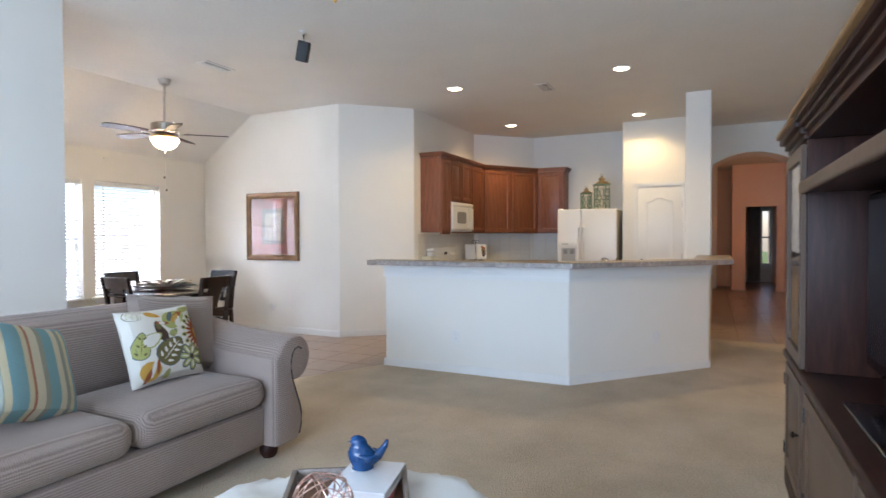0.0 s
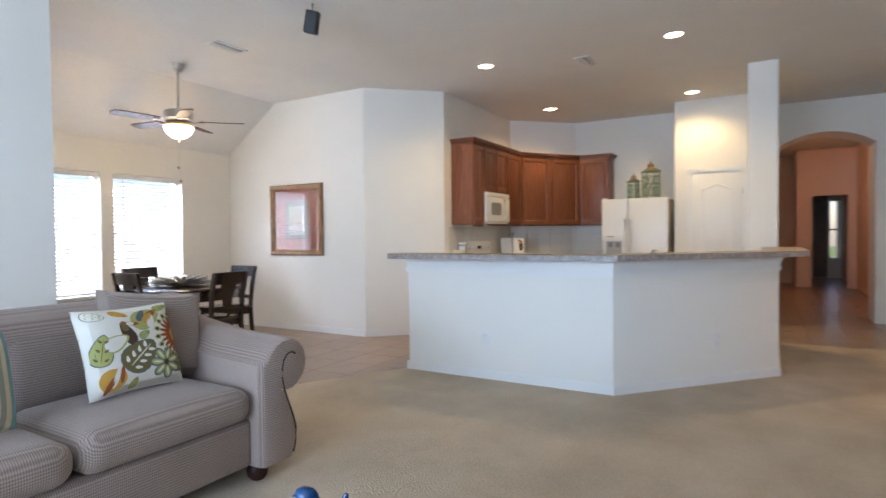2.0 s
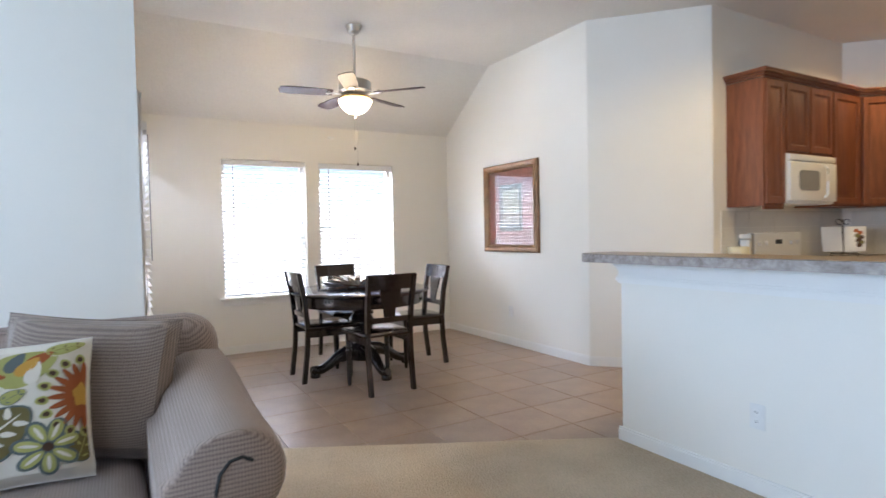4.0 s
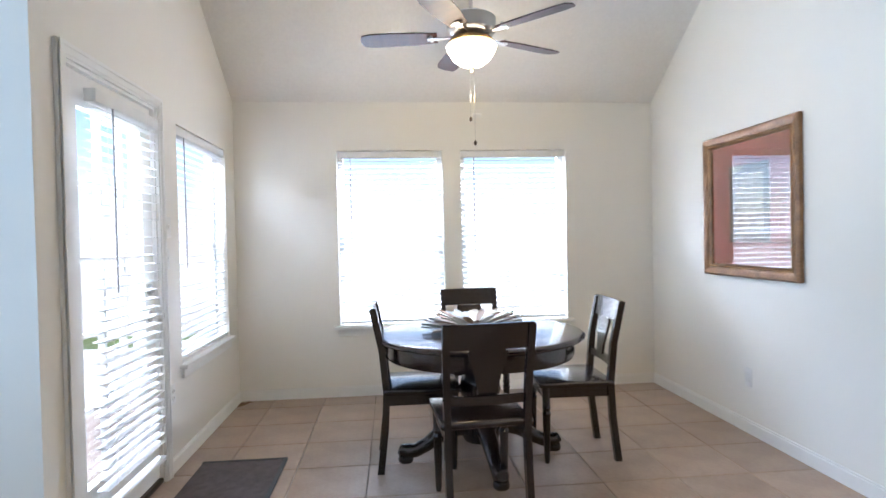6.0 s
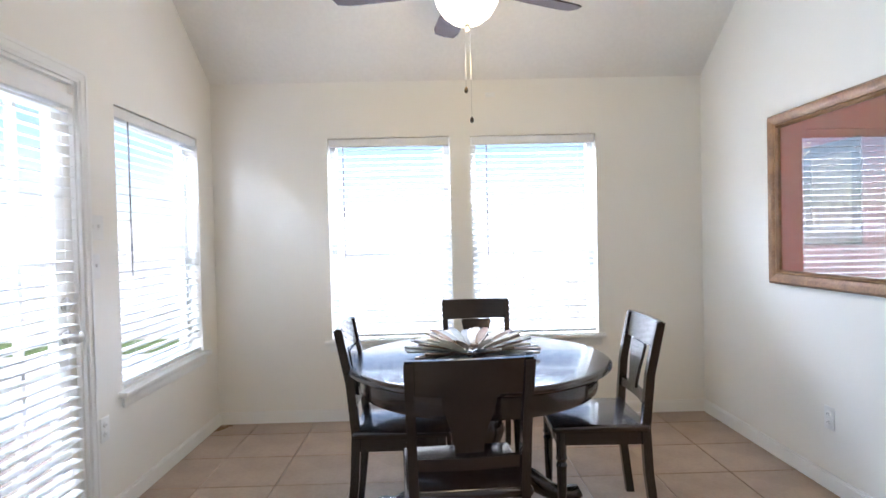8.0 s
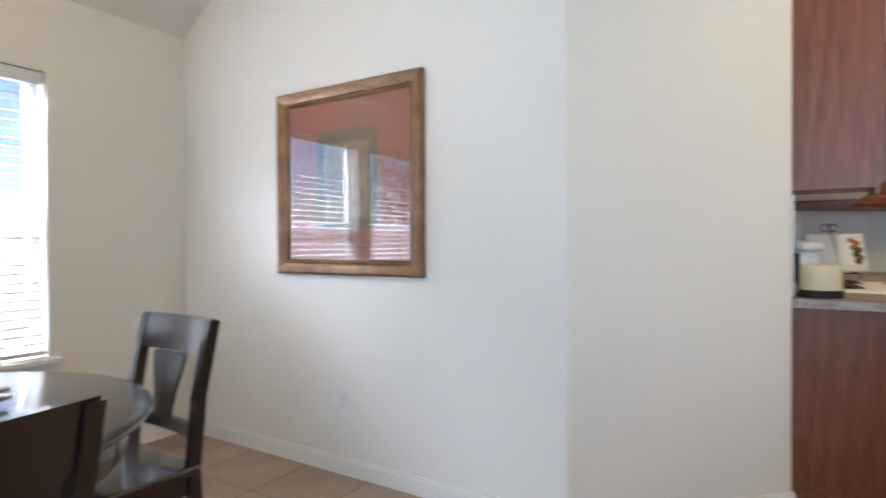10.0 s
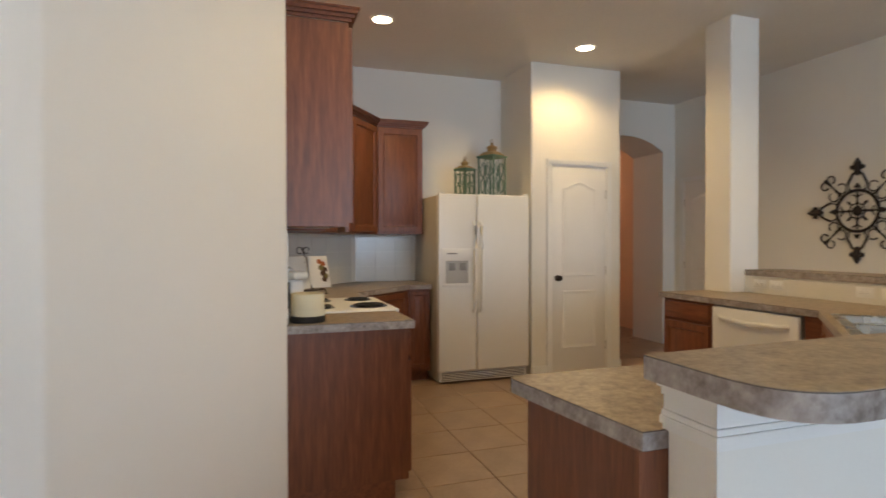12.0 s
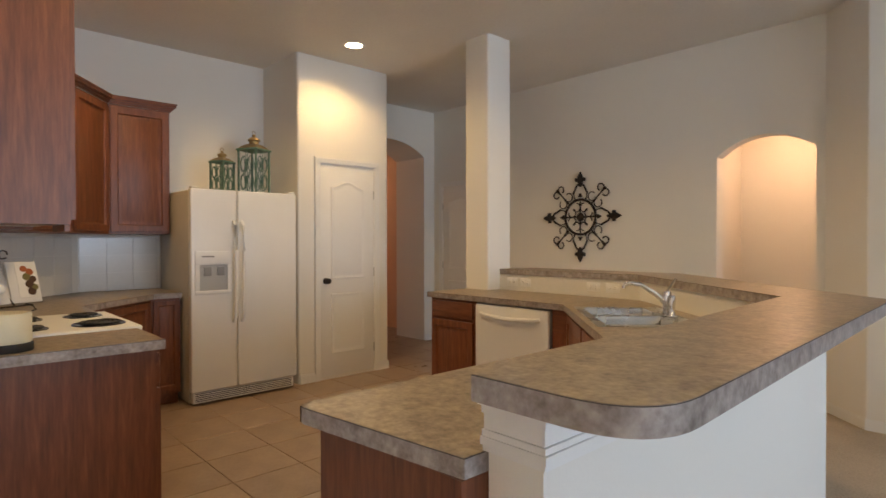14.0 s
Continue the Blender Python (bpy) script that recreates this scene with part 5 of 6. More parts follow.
    tv = thing("television", "black flat-screen television on a glossy stand, switched off", "television", pose(-3.97, -7.452, 0.7185, 0, 0, 180))
    part("bezel", boxed(-0.575, 0.575, 0.0, 0.06, 0.09, 0.755, 0.012, 3), BLACK, tv)
    part("screen", boxed(-0.545, 0.545, -0.003, -0.0005, 0.135, 0.725), SCREEN, tv)
    part("neck", boxed(-0.09, 0.09, 0.015, 0.045, 0.012, 0.10, 0.006), BLACK, tv)
    part("stand", boxed(-0.27, 0.27, -0.13, 0.12, 0.0, 0.014, 0.006, 3), BLACK, tv)
    part("power_light", boxed(0.50, 0.53, -0.006, -0.003, 0.108, 0.114), glow("standby_blue", (0.15, 0.3, 1.0), 1.5), tv)


entertainment_center()


def vent(x, y, turn=0, w=0.36, d=0.16):
    t = thing("ceiling_vent", "white louvred air vent set in the ceiling", "vent", pose(x, y, TOP, 0, 0, turn), "ceiling vents")
    bm = bmesh.new()
    for a, b, c, e in ((-w / 2, w / 2, -d / 2, -d / 2 + 0.022), (-w / 2, w / 2, d / 2 - 0.022, d / 2), (-w / 2, -w / 2 + 0.022, -d / 2 + 0.022, d / 2 - 0.022), (w / 2 - 0.022, w / 2, -d / 2 + 0.022, d / 2 - 0.022)):
        box(bm, a, b, c, e, -0.010, -0.0005)
    part("frame", bm, WHITE_PL, t)
    part("backing", boxed(-w / 2 + 0.02, w / 2 - 0.02, -d / 2 + 0.02, d / 2 - 0.02, -0.003, -0.001), GREY_PL, t)
    for i in range(8):
        yy = -d / 2 + 0.03 + i * (d - 0.06) / 7
        part("slat", shift(boxed(-w / 2 + 0.022, w / 2 - 0.022, -0.008, 0.008, -0.0008, 0.0008), pose(0, yy, -0.008, 35 if i < 4 else -35)), WHITE_PL, t, smooth=0)


vent(-1.87, -2.31, 0), vent(0.42, -5.12, 0), vent(-4.2, -3.5, 0)
sp = thing("ceiling_speaker", "black surround speaker on a white ceiling bracket", "speaker", pose(-2.22, -3.73, TOP, 0, 0, 30))
part("bracket_plate", boxed(-0.06, 0.06, -0.02, 0.02, -0.012, -0.0005, 0.003), WHITE_PL, sp)
part("arm", tube(bmesh.new(), [(0.02, 0, -0.010), (0.025, 0, -0.10), (0.0, 0, -0.12)], 0.008, 8), BLACK_M, sp)
part("cabinet", shift(boxed(-0.05, 0.05, -0.05, 0.05, -0.085, 0.085, 0.012, 3), pose(0, 0, -0.165, 12, -14, 0)), BLACK_M, sp)
pc = thing("pull_cord", "thin cord with a small orange wooden pull hanging from the ceiling", "pull cord", pose(-3.95, -5.35, TOP))
part("cord", tube(bmesh.new(), [(0, 0, 0), (0, 0, -0.66)], 0.0012, 5), WHITE_PL, pc)
part("wooden_pull", lathe(bmesh.new(), [(0.003, -0.655), (0.008, -0.665), (0.009, -0.68), (0.004, -0.692)], 12), GOLD, pc)


# ---- kitchen ----
def base_cabinet(w, m, label, fronts, d=0.60, drawers=True):
    """Front at y = 0; fronts is the number of doors side by side."""
    t = thing("base_cabinet", label, "cabinet", m, "cherry base cabinets")
    part("toe_kick", boxed(-w / 2, w / 2, 0.07, d, 0.0, 0.10), CHERRY_X, t)
    part("body", boxed(-w / 2, w / 2, 0.0, d, 0.10, CTR - 0.041), CHERRY, t)
    dw = w / max(1, fronts)
    for i in range(fronts):
        a, b = -w / 2 + i * dw + 0.02, -w / 2 + (i + 1) * dw - 0.02
        part("door", raised(bmesh.new(), a, b, 0.13, CTR - 0.21 if drawers else CTR - 0.06, -0.001), CHERRY, t)
        if drawers:
            part("drawer_front", boxed(a, b, -0.020, -0.001, CTR - 0.185, CTR - 0.06, 0.004), CHERRY_X, t)
    return t


def wall_cabinet(w, m, label, fronts, z0=1.39, z1=2.43, d=0.32):
    t = thing("wall_cabinet", label, "cabinet", m, "cherry wall cabinets")
    part("body", boxed(-w / 2, w / 2, 0.0, d, z0, z1), CHERRY, t)
    dw = w / fronts
    for i in range(fronts):
        part("door", raised(bmesh.new(), -w / 2 + i * dw + 0.012, -w / 2 + (i + 1) * dw - 0.012, z0 + 0.02, z1 - 0.02, -0.001), CHERRY, t)
    return t


YB, XB = -3.216, 3.65
yf, xf = YB - 0.32, XB - 0.32
wall_cabinet(0.29, pose(1.025, yf, 0), "cherry-stained wall cabinet with a recessed-panel door at the run's end", 1)
wall_cabinet(0.76, pose(1.55, yf, 0), "short cherry-stained wall cabinet over the microwave", 2, 1.83)
wall_cabinet(0.50, pose(2.18, yf, 0), "cherry-stained wall cabinet with a recessed-panel door", 1)
wall_cabinet(0.46, pose(xf, -4.42, 0, 0, 0, EAST), "cherry-stained wall cabinet beside the refrigerator", 1)
# corner cabinet across the angle
P, Q = Vector((2.43, yf)), Vector((xf, -4.19))
u = (Q - P).normalized()
L = (Q - P).length
t = thing("wall_cabinet", "cherry-stained diagonal corner wall cabinet with two doors", "cabinet", pose(0, 0, 0), "cherry wall cabinets")
part("body", prism(bmesh.new(), [(2.431, yf), (xf, -4.189), (XB - 0.002, -4.189), (XB - 0.002, -4.03), (2.83, YB - 0.003), (2.431, YB - 0.003)], 1.39, 2.43), CHERRY, t)
for i in range(2):
    part("door", raised(bmesh.new(), -L / 2 + i * L / 2 + 0.03, -L / 2 + (i + 1) * L / 2 - 0.03, 1.41, 2.41, -0.001), CHERRY, t,
         m=pose((P.x + Q.x) / 2, (P.y + Q.y) / 2, 0, 0, 0, math.degrees(math.atan2(u.y, u.x))))
bm = bmesh.new()
run = [(0.878, YB - 0.004), (0.878, yf), (2.43, yf), (xf, -4.19), (xf, -4.652), (XB - 0.004, -4.652)]
for o, a, b in ((-0.012, 2.431, 2.447), (-0.026, 2.4472, 2.465), (-0.042, 2.4652, 2.485), (-0.050, 2.4852, 2.495)):
    strip(bm, run, o, a, b)
structure("trim_cabinet_crown", bm, CHERRY_X, "cherry-stained crown moulding along the wall cabinets", "trim")
structure("trim_light_rail", strip(bmesh.new(), [(0.885, yf + 0.002), (1.165, yf + 0.002)], 0.018, 1.362, 1.389), CHERRY_X, "cherry-stained light rail", "trim")

mw = thing("microwave", "white over-the-range microwave with a dark window", "microwave", pose(1.55, yf - 0.022, 0))
part("case", boxed(-0.378, 0.378, 0.0, 0.338, 1.405, 1.828, 0.008), WHITE, mw)
part("door", boxed(-0.376, 0.20, -0.028, -0.001, 1.43, 1.76, 0.010, 3), WHITE, mw)
part("window", prism(bmesh.new(), [(p[0], p[1]) for p in fillet([(0, -0.08), (-0.22, -0.08), (-0.22, 0.09), (0.10, 0.09), (0.10, -0.08), (0, -0.08)], {1, 2, 3, 4}, 0.05)[:-1]], 0, 0.003), GREY_PL, mw, "grey oval viewing window", pose(-0.02, -0.029, 1.60, 90))
part("handle", tube(bmesh.new(), [(0.165, -0.03, 1.46), (0.165, -0.055, 1.49), (0.165, -0.058, 1.60), (0.165, -0.055, 1.71), (0.165, -0.03, 1.74)], 0.010, 10), WHITE, mw)
part("control_panel", boxed(0.205, 0.374, -0.026, -0.001, 1.43, 1.76, 0.006), WHITE_PL, mw)
part("grille", boxed(-0.374, 0.374, -0.022, -0.001, 1.77, 1.822, 0.006), WHITE_PL, mw)

base_cabinet(0.40, pose(0.965, YB - 0.60, 0), "cherry-stained base cabinet with a plain oak-grained end panel", 1)
rg = thing("range", "white electric range with black coil burners and a raised control panel", "range", pose(1.55, YB - 0.64, 0))
part("body", boxed(-0.378, 0.378, 0.0, 0.638, 0.02, CTR - 0.012, 0.004), WHITE, rg)
part("cooktop", boxed(-0.379, 0.379, -0.015, 0.58, CTR - 0.0115, CTR + 0.012, 0.008, 3), WHITE, rg)
part("oven_door", boxed(-0.36, 0.36, -0.03, -0.001, 0.20, 0.78, 0.008), WHITE, rg)
part("oven_handle", tube(bmesh.new(), [(-0.3, -0.06, 0.74), (0.3, -0.06, 0.74)], 0.012, 10), WHITE, rg)
for x, y, r in ((-0.19, 0.13, 0.10), (0.19, 0.13, 0.075), (-0.19, 0.42, 0.075), (0.19, 0.42, 0.10)):
    b = part("burner", lathe(bmesh.new(), [(r + 0.015, CTR + 0.0125), (r + 0.012, CTR + 0.016), (r, CTR + 0.0135), (0.0, CTR + 0.0130)], 28, (x, y, 0), caps=False), BLACK, rg)
    part("coil", tube(bmesh.new(), [(x + (0.015 + (r - 0.02) * k / 60) * math.cos(k * 0.42), y + (0.015 + (r - 0.02) * k / 60) * math.sin(k * 0.42), CTR + 0.022) for k in range(60)], 0.0055, 6), BLACK_M, b)
part("control_panel", boxed(-0.378, 0.378, 0.575, 0.636, CTR + 0.0125, 1.165, 0.012, 3), WHITE, rg)
part("clock_display", boxed(-0.05, 0.05, 0.571, 0.5745, 1.06, 1.10), BLACK, rg)
for x in (-0.30, -0.20, 0.20, 0.30):
    part("dial", shift(lathe(bmesh.new(), [(0.022, 0), (0.022, 0.006), (0.015, 0.02), (0.0, 0.022)], 18, caps=False), pose(x, 0.575, 1.07, 90)), WHITE_PL, rg)

t = thing("base_cabinet", "cherry-stained diagonal corner base cabinet", "cabinet", pose(0, 0, 0), "cherry base cabinets")
part("toe_kick", prism(bmesh.new(), [(1.935, -3.75), (2.45, -3.75), (3.12, -4.42), (3.12, -4.64), (3.60, -4.64), (3.60, -4.03), (2.83, -3.26), (1.935, -3.26)], 0.0, 0.10), CHERRY_X, t)
part("body", prism(bmesh.new(), [(1.935, -3.816), (2.42, -3.816), (3.05, -4.42), (3.05, -4.64), (3.646, -4.64), (3.646, -4.032), (2.828, -3.22), (1.935, -3.22)], 0.10, CTR - 0.041), CHERRY, t)
part("door", raised(bmesh.new(), -0.40, 0.40, 0.13, CTR - 0.06, -0.001), CHERRY, t, m=pose(2.735, -4.118, 0, 0, 0, -43.8))
part("door", raised(bmesh.new(), -0.095, 0.095, 0.13, CTR - 0.06, -0.001, 0.04), CHERRY, t, m=pose(3.05, -4.53, 0, 0, 0, EAST))


def worktop(name, poly, z, th, label, rounds=(), r=0.06):
    pts = fillet([*poly, poly[0]], set(rounds), r, 8)[:-1] if rounds else poly
    t = thing(name, label, "worktop", pose(0, 0, 0))
    part("edge", prism(bmesh.new(), pts, z - th, z - 0.0015), LAM_EDGE, t, "paler laminate edge strip")
    c = Vector((sum(p[0] for p in pts) / len(pts), sum(p[1] for p in pts) / len(pts)))
    part("seam", prism(bmesh.new(), pts, z - 0.0014, z - 0.0002), SEAM, t)
    ins = [tuple(c + (Vector(p) - c) * (1 - 0.0022 / max(0.2, (Vector(p) - c).length))) for p in pts]
    part("surface", prism(bmesh.new(), ins, z - 0.0001, z + 0.0012), LAMINATE, t, smooth=0)
    return t


worktop("countertop", [(0.745, -3.845), (1.167, -3.845), (1.167, YB - 0.003), (0.745, YB - 0.003)], CTR, 0.040, "taupe mottled laminate countertop beside the range", (), 0.03)
worktop("countertop", [(1.934, -3.845), (2.43, -3.845), (3.02, -4.435), (3.02, -4.648), (3.646, -4.648), (3.646, -4.034), (2.828, YB - 0.004), (1.934, YB - 0.004)], CTR, 0.040, "taupe mottled laminate corner countertop")
# peninsula inside the half wall
off = offset(HALF, 0.132)
worktop("countertop", [(-1.031, -3.838), (-0.52, -3.778), (-0.50, -3.795), (-0.50, -5.20), (0.36, -6.14), (1.70, -6.14), (1.70, -6.59), (1.43, -6.745), (0.157, -6.745), (-1.032, -5.712)], CTR, 0.040,
        "taupe mottled laminate peninsula countertop with an inset sink", (1, 2), 0.05)
ba = worktop("bar_top", [(-1.100, -3.785), (-1.428, -3.785), (-1.362, -5.850), (0.022, -7.095), (1.39, -7.095), (1.435, -6.74), (0.165, -6.74), (-1.025, -5.69)][::-1], BAR, 0.045, "taupe mottled laminate breakfast bar top with a rounded corner", (6,), 0.14)

t = thing("base_cabinet", "cherry-stained peninsula cabinet with a plain end panel", "cabinet", pose(0, 0, 0), "cherry base cabinets")
part("body", prism(bmesh.new(), [(-1.031, -3.83), (-0.53, -3.83), (-0.53, -5.19), (-1.031, -5.69)], 0.10, CTR - 0.041), CHERRY, t)
part("toe_kick", prism(bmesh.new(), [(-1.031, -3.83), (-0.60, -3.83), (-0.60, -5.19), (-1.031, -5.60)], 0.0, 0.10), CHERRY_X, t)
for i in range(3):
    part("door", raised(bmesh.new(), -0.21, 0.21, 0.13, CTR - 0.06, -0.001), CHERRY, t, m=pose(-0.53, -4.07 - 0.45 * i, 0, 0, 0, WEST))
t = thing("sink_cabinet", "cherry-stained diagonal sink base cabinet", "cabinet", pose(0, 0, 0), "cherry base cabinets")
part("body", prism(bmesh.new(), [(-0.53, -5.20), (0.34, -6.17), (0.47, -6.17), (0.47, -6.74), (0.157, -6.74), (-1.03, -5.71)], 0.10, CTR - 0.19), CHERRY, t)
du = Vector((0.87, -0.97)).normalized()
for i in (-1, 1):
    part("door", raised(bmesh.new(), -0.30, 0.30, 0.13, CTR - 0.06, -0.001), CHERRY, t, m=pose(-0.095 + du.x * 0.32 * i, -5.685 + du.y * 0.32 * i, 0, 0, 0, math.degrees(math.atan2(-du.y, -du.x))))
base_cabinet(0.50, pose(1.425, -6.17, 0, 0, 0, 180), "cherry-stained base cabinet with a drawer beside the dishwasher", 1, 0.57)
dwn = thing("dishwasher", "white dishwasher with a curved bar handle", "dishwasher", pose(0.82, -6.17, 0, 0, 0, 180))
part("tub", boxed(-0.34, 0.34, 0.0, 0.56, 0.02, CTR - 0.045), GREY_PL, dwn)
part("door", boxed(-0.335, 0.335, -0.028, -0.001, 0.12, CTR - 0.055, 0.010, 3), WHITE, dwn)
part("handle", tube(bmesh.new(), [(-0.27, -0.03, 0.79), (-0.22, -0.058, 0.785), (0, -0.066, 0.775), (0.22, -0.058, 0.785), (0.27, -0.03, 0.79)], 0.014, 10), WHITE, dwn)
part("kick_plate", boxed(-0.335, 0.335, 0.03, 0.05, 0.02, 0.11), BLACK_M, dwn)

part("face_frame", prism(bmesh.new(), [(-0.53, -5.20), (0.34, -6.17), (0.47, -6.17), (0.47, -6.19), (0.33, -6.19), (-0.545, -5.215)], CTR - 0.1895, CTR - 0.0412), CHERRY_X, t)
sk = thing("kitchen_sink", "stainless steel double-bowl sink set in the countertop", "sink", pose(-0.235, -5.915, CTR + 0.0015, 0, 0, math.degrees(math.atan2(du.y, du.x))))
bm = holed(bmesh.new(), 0.80, 0.0, 0.50, 0.006, [(0.045, 0.385, 0.045, 0.40), (0.415, 0.755, 0.045, 0.40)])
part("rim", shift(bm, pose(-0.40, 0.25, 0.0) @ pose(0, 0, 0, 90)), STEEL, sk)
for x in (-0.185, 0.185):
    bm = bmesh.new()
    ring = lambda k, z, r: [bm.verts.new((x + sx * (0.171 - k) + 0, 0.0275 + sy * (0.1785 - k), z)) for sx, sy in ((-1, -1), (1, -1), (1, 1), (-1, 1))]
    rs = [ring(0.0, 0.004, 0), ring(0.006, -0.02, 0), ring(0.012, -0.13, 0), ring(0.03, -0.15, 0)]
    for p, q in zip(rs, rs[1:]):
        for k in range(4):
            bm.faces.new((p[k], p[(k + 1) % 4], q[(k + 1) % 4], q[k]))
    bm.faces.new(rs[-1])
    b = part("bowl", bm, STEEL, sk, smooth=60)
    part("drain", lathe(bmesh.new(), [(0.04, -0.149), (0.038, -0.146), (0.02, -0.148), (0.0, -0.148)], 20, (x, 0.0275, 0), caps=False), CHROME, b)
fc = thing("kitchen_faucet", "chrome single-lever kitchen faucet with a side sprayer", "faucet", pose(-0.375, -6.045, CTR + 0.0080, 0, 0, math.degrees(math.atan2(du.y, du.x))))
part("base_plate", boxed(-0.11, 0.11, -0.025, 0.025, 0.0, 0.010, 0.006), CHROME, fc)
part("body", lathe(bmesh.new(), [(0.026, 0.01), (0.024, 0.06), (0.026, 0.10), (0.020, 0.13), (0.0, 0.135)], 20, caps=False), CHROME, fc)
part("spout", tube(bmesh.new(), [(0, 0.0, 0.06), (0, 0.06, 0.115), (0, 0.14, 0.165), (0, 0.20, 0.175), (0, 0.225, 0.165), (0, 0.23, 0.145)], [0.017, 0.014, 0.012, 0.012, 0.012, 0.012], 12), CHROME, fc)
part("lever", tube(bmesh.new(), [(0, 0, 0.13), (0.0, -0.02, 0.16), (0, -0.045, 0.20)], [0.010, 0.007, 0.008], 10), CHROME, fc)
part("sprayer", lathe(bmesh.new(), [(0.020, 0.01), (0.016, 0.03), (0.013, 0.05), (0.018, 0.10), (0.012, 0.115)], 16, (-0.085, 0, 0)), CHROME, fc)
# opening of the counter under the sink shows the bowls
cm = bpy.data.meshes.new("sink_opening")
bmc = boxed(-0.365, 0.365, -0.155, 0.21, -0.3, 0.2)
bmc.to_mesh(cm)
bmc.free()
cu = bpy.data.objects.new("sink_opening", cm)
bpy.context.scene.collection.objects.link(cu)
cu.matrix_basis = sk.matrix_basis.copy()
pieces = [ch for o in bpy.data.objects if o.name.startswith("countertop") and o.get("label", "").endswith("sink") for ch in o.children]
for ch in pieces:
    cut = ch.modifiers.new("sink_cut", "BOOLEAN")
    cut.object, cut.operation, cut.solver = cu, "DIFFERENCE", "EXACT"
bpy.context.view_layer.update()
dg = bpy.context.evaluated_depsgraph_get()
cut_meshes = [bpy.data.meshes.new_from_object(ch.evaluated_get(dg)) for ch in pieces]
for ch, me in zip(pieces, cut_meshes):
    ch.modifiers.remove(ch.modifiers["sink_cut"])
    ch.data = me
bpy.data.objects.remove(cu)

for x in (1.30, 1.16, 0.52, 0.36):
    wall_plate(pose(x, -6.752, 0.985, 0, 90, 180))
structure("trim_splash", boxed(0.16, 1.44, -6.752, -6.747, CTR + 0.002, BAR - 0.047), SPLASH, "cream tiled splash under the bar", "trim")

fr = thing("refrigerator", "white side-by-side refrigerator with an ice and water dispenser", "refrigerator", pose(2.85, -5.118, 0, 0, 0, EAST))
part("case", boxed(-0.455, 0.455, 0.075, 0.79, 0.02, 1.745, 0.006), FRIDGE_CASE, fr)
for a, b, nm in ((-0.46, -0.085, "freezer_door"), (-0.079, 0.46, "fridge_door")):
    part(nm, boxed(a, b, 0.0, 0.070, 0.115, 1.755, 0.014, 4), WHITE, fr)
for x in (-0.115, -0.048):
    part("handle", tube(bmesh.new(), [(x, 0.0, 0.66), (x, -0.035, 0.70), (x, -0.052, 0.95), (x, -0.052, 1.25), (x, -0.035, 1.46), (x, 0.0, 1.50)], 0.015, 10), WHITE, fr)
bm = box(bmesh.new(), -0.430, -0.135, -0.012, -0.0005, 0.90, 0.93, 0.003)
box(bm, -0.430, -0.135, -0.012, -0.0005, 1.14, 1.25, 0.003), box(bm, -0.430, -0.395, -0.012, -0.0005, 0.93, 1.14), box(bm, -0.170, -0.135, -0.012, -0.0005, 0.93, 1.14)
d = part("dispenser", bm, WHITE_PL, fr, "white dispenser surround")
part("recess", boxed(-0.394, -0.171, -0.002, -0.0004, 0.931, 1.139), plain("dispenser_grey", (0.42, 0.42, 0.41), 0.5), d)
for x in (-0.33, -0.225):
    part("paddle", boxed(x - 0.03, x + 0.03, -0.010, -0.0025, 1.05, 1.12, 0.003), GREY_PL, d)
part("control_strip", boxed(-0.38, -0.28, -0.0135, -0.0122, 1.20, 1.212), GREY_PL, d)
part("kick_grille", boxed(-0.44, 0.44, 0.03, 0.074, 0.02, 0.108, 0.003), WHITE_PL, fr)
for i in range(5):
    part("grille_slot", boxed(-0.42, 0.42, 0.0285, 0.0298, 0.033 + i * 0.015, 0.039 + i * 0.015), BLACK_M, fr, smooth=0)
for x in (-0.42, 0.42):
    part("hinge_cap", boxed(x - 0.03, x + 0.03, 0.01, 0.07, 1.756, 1.772, 0.004), WHITE_PL, fr)


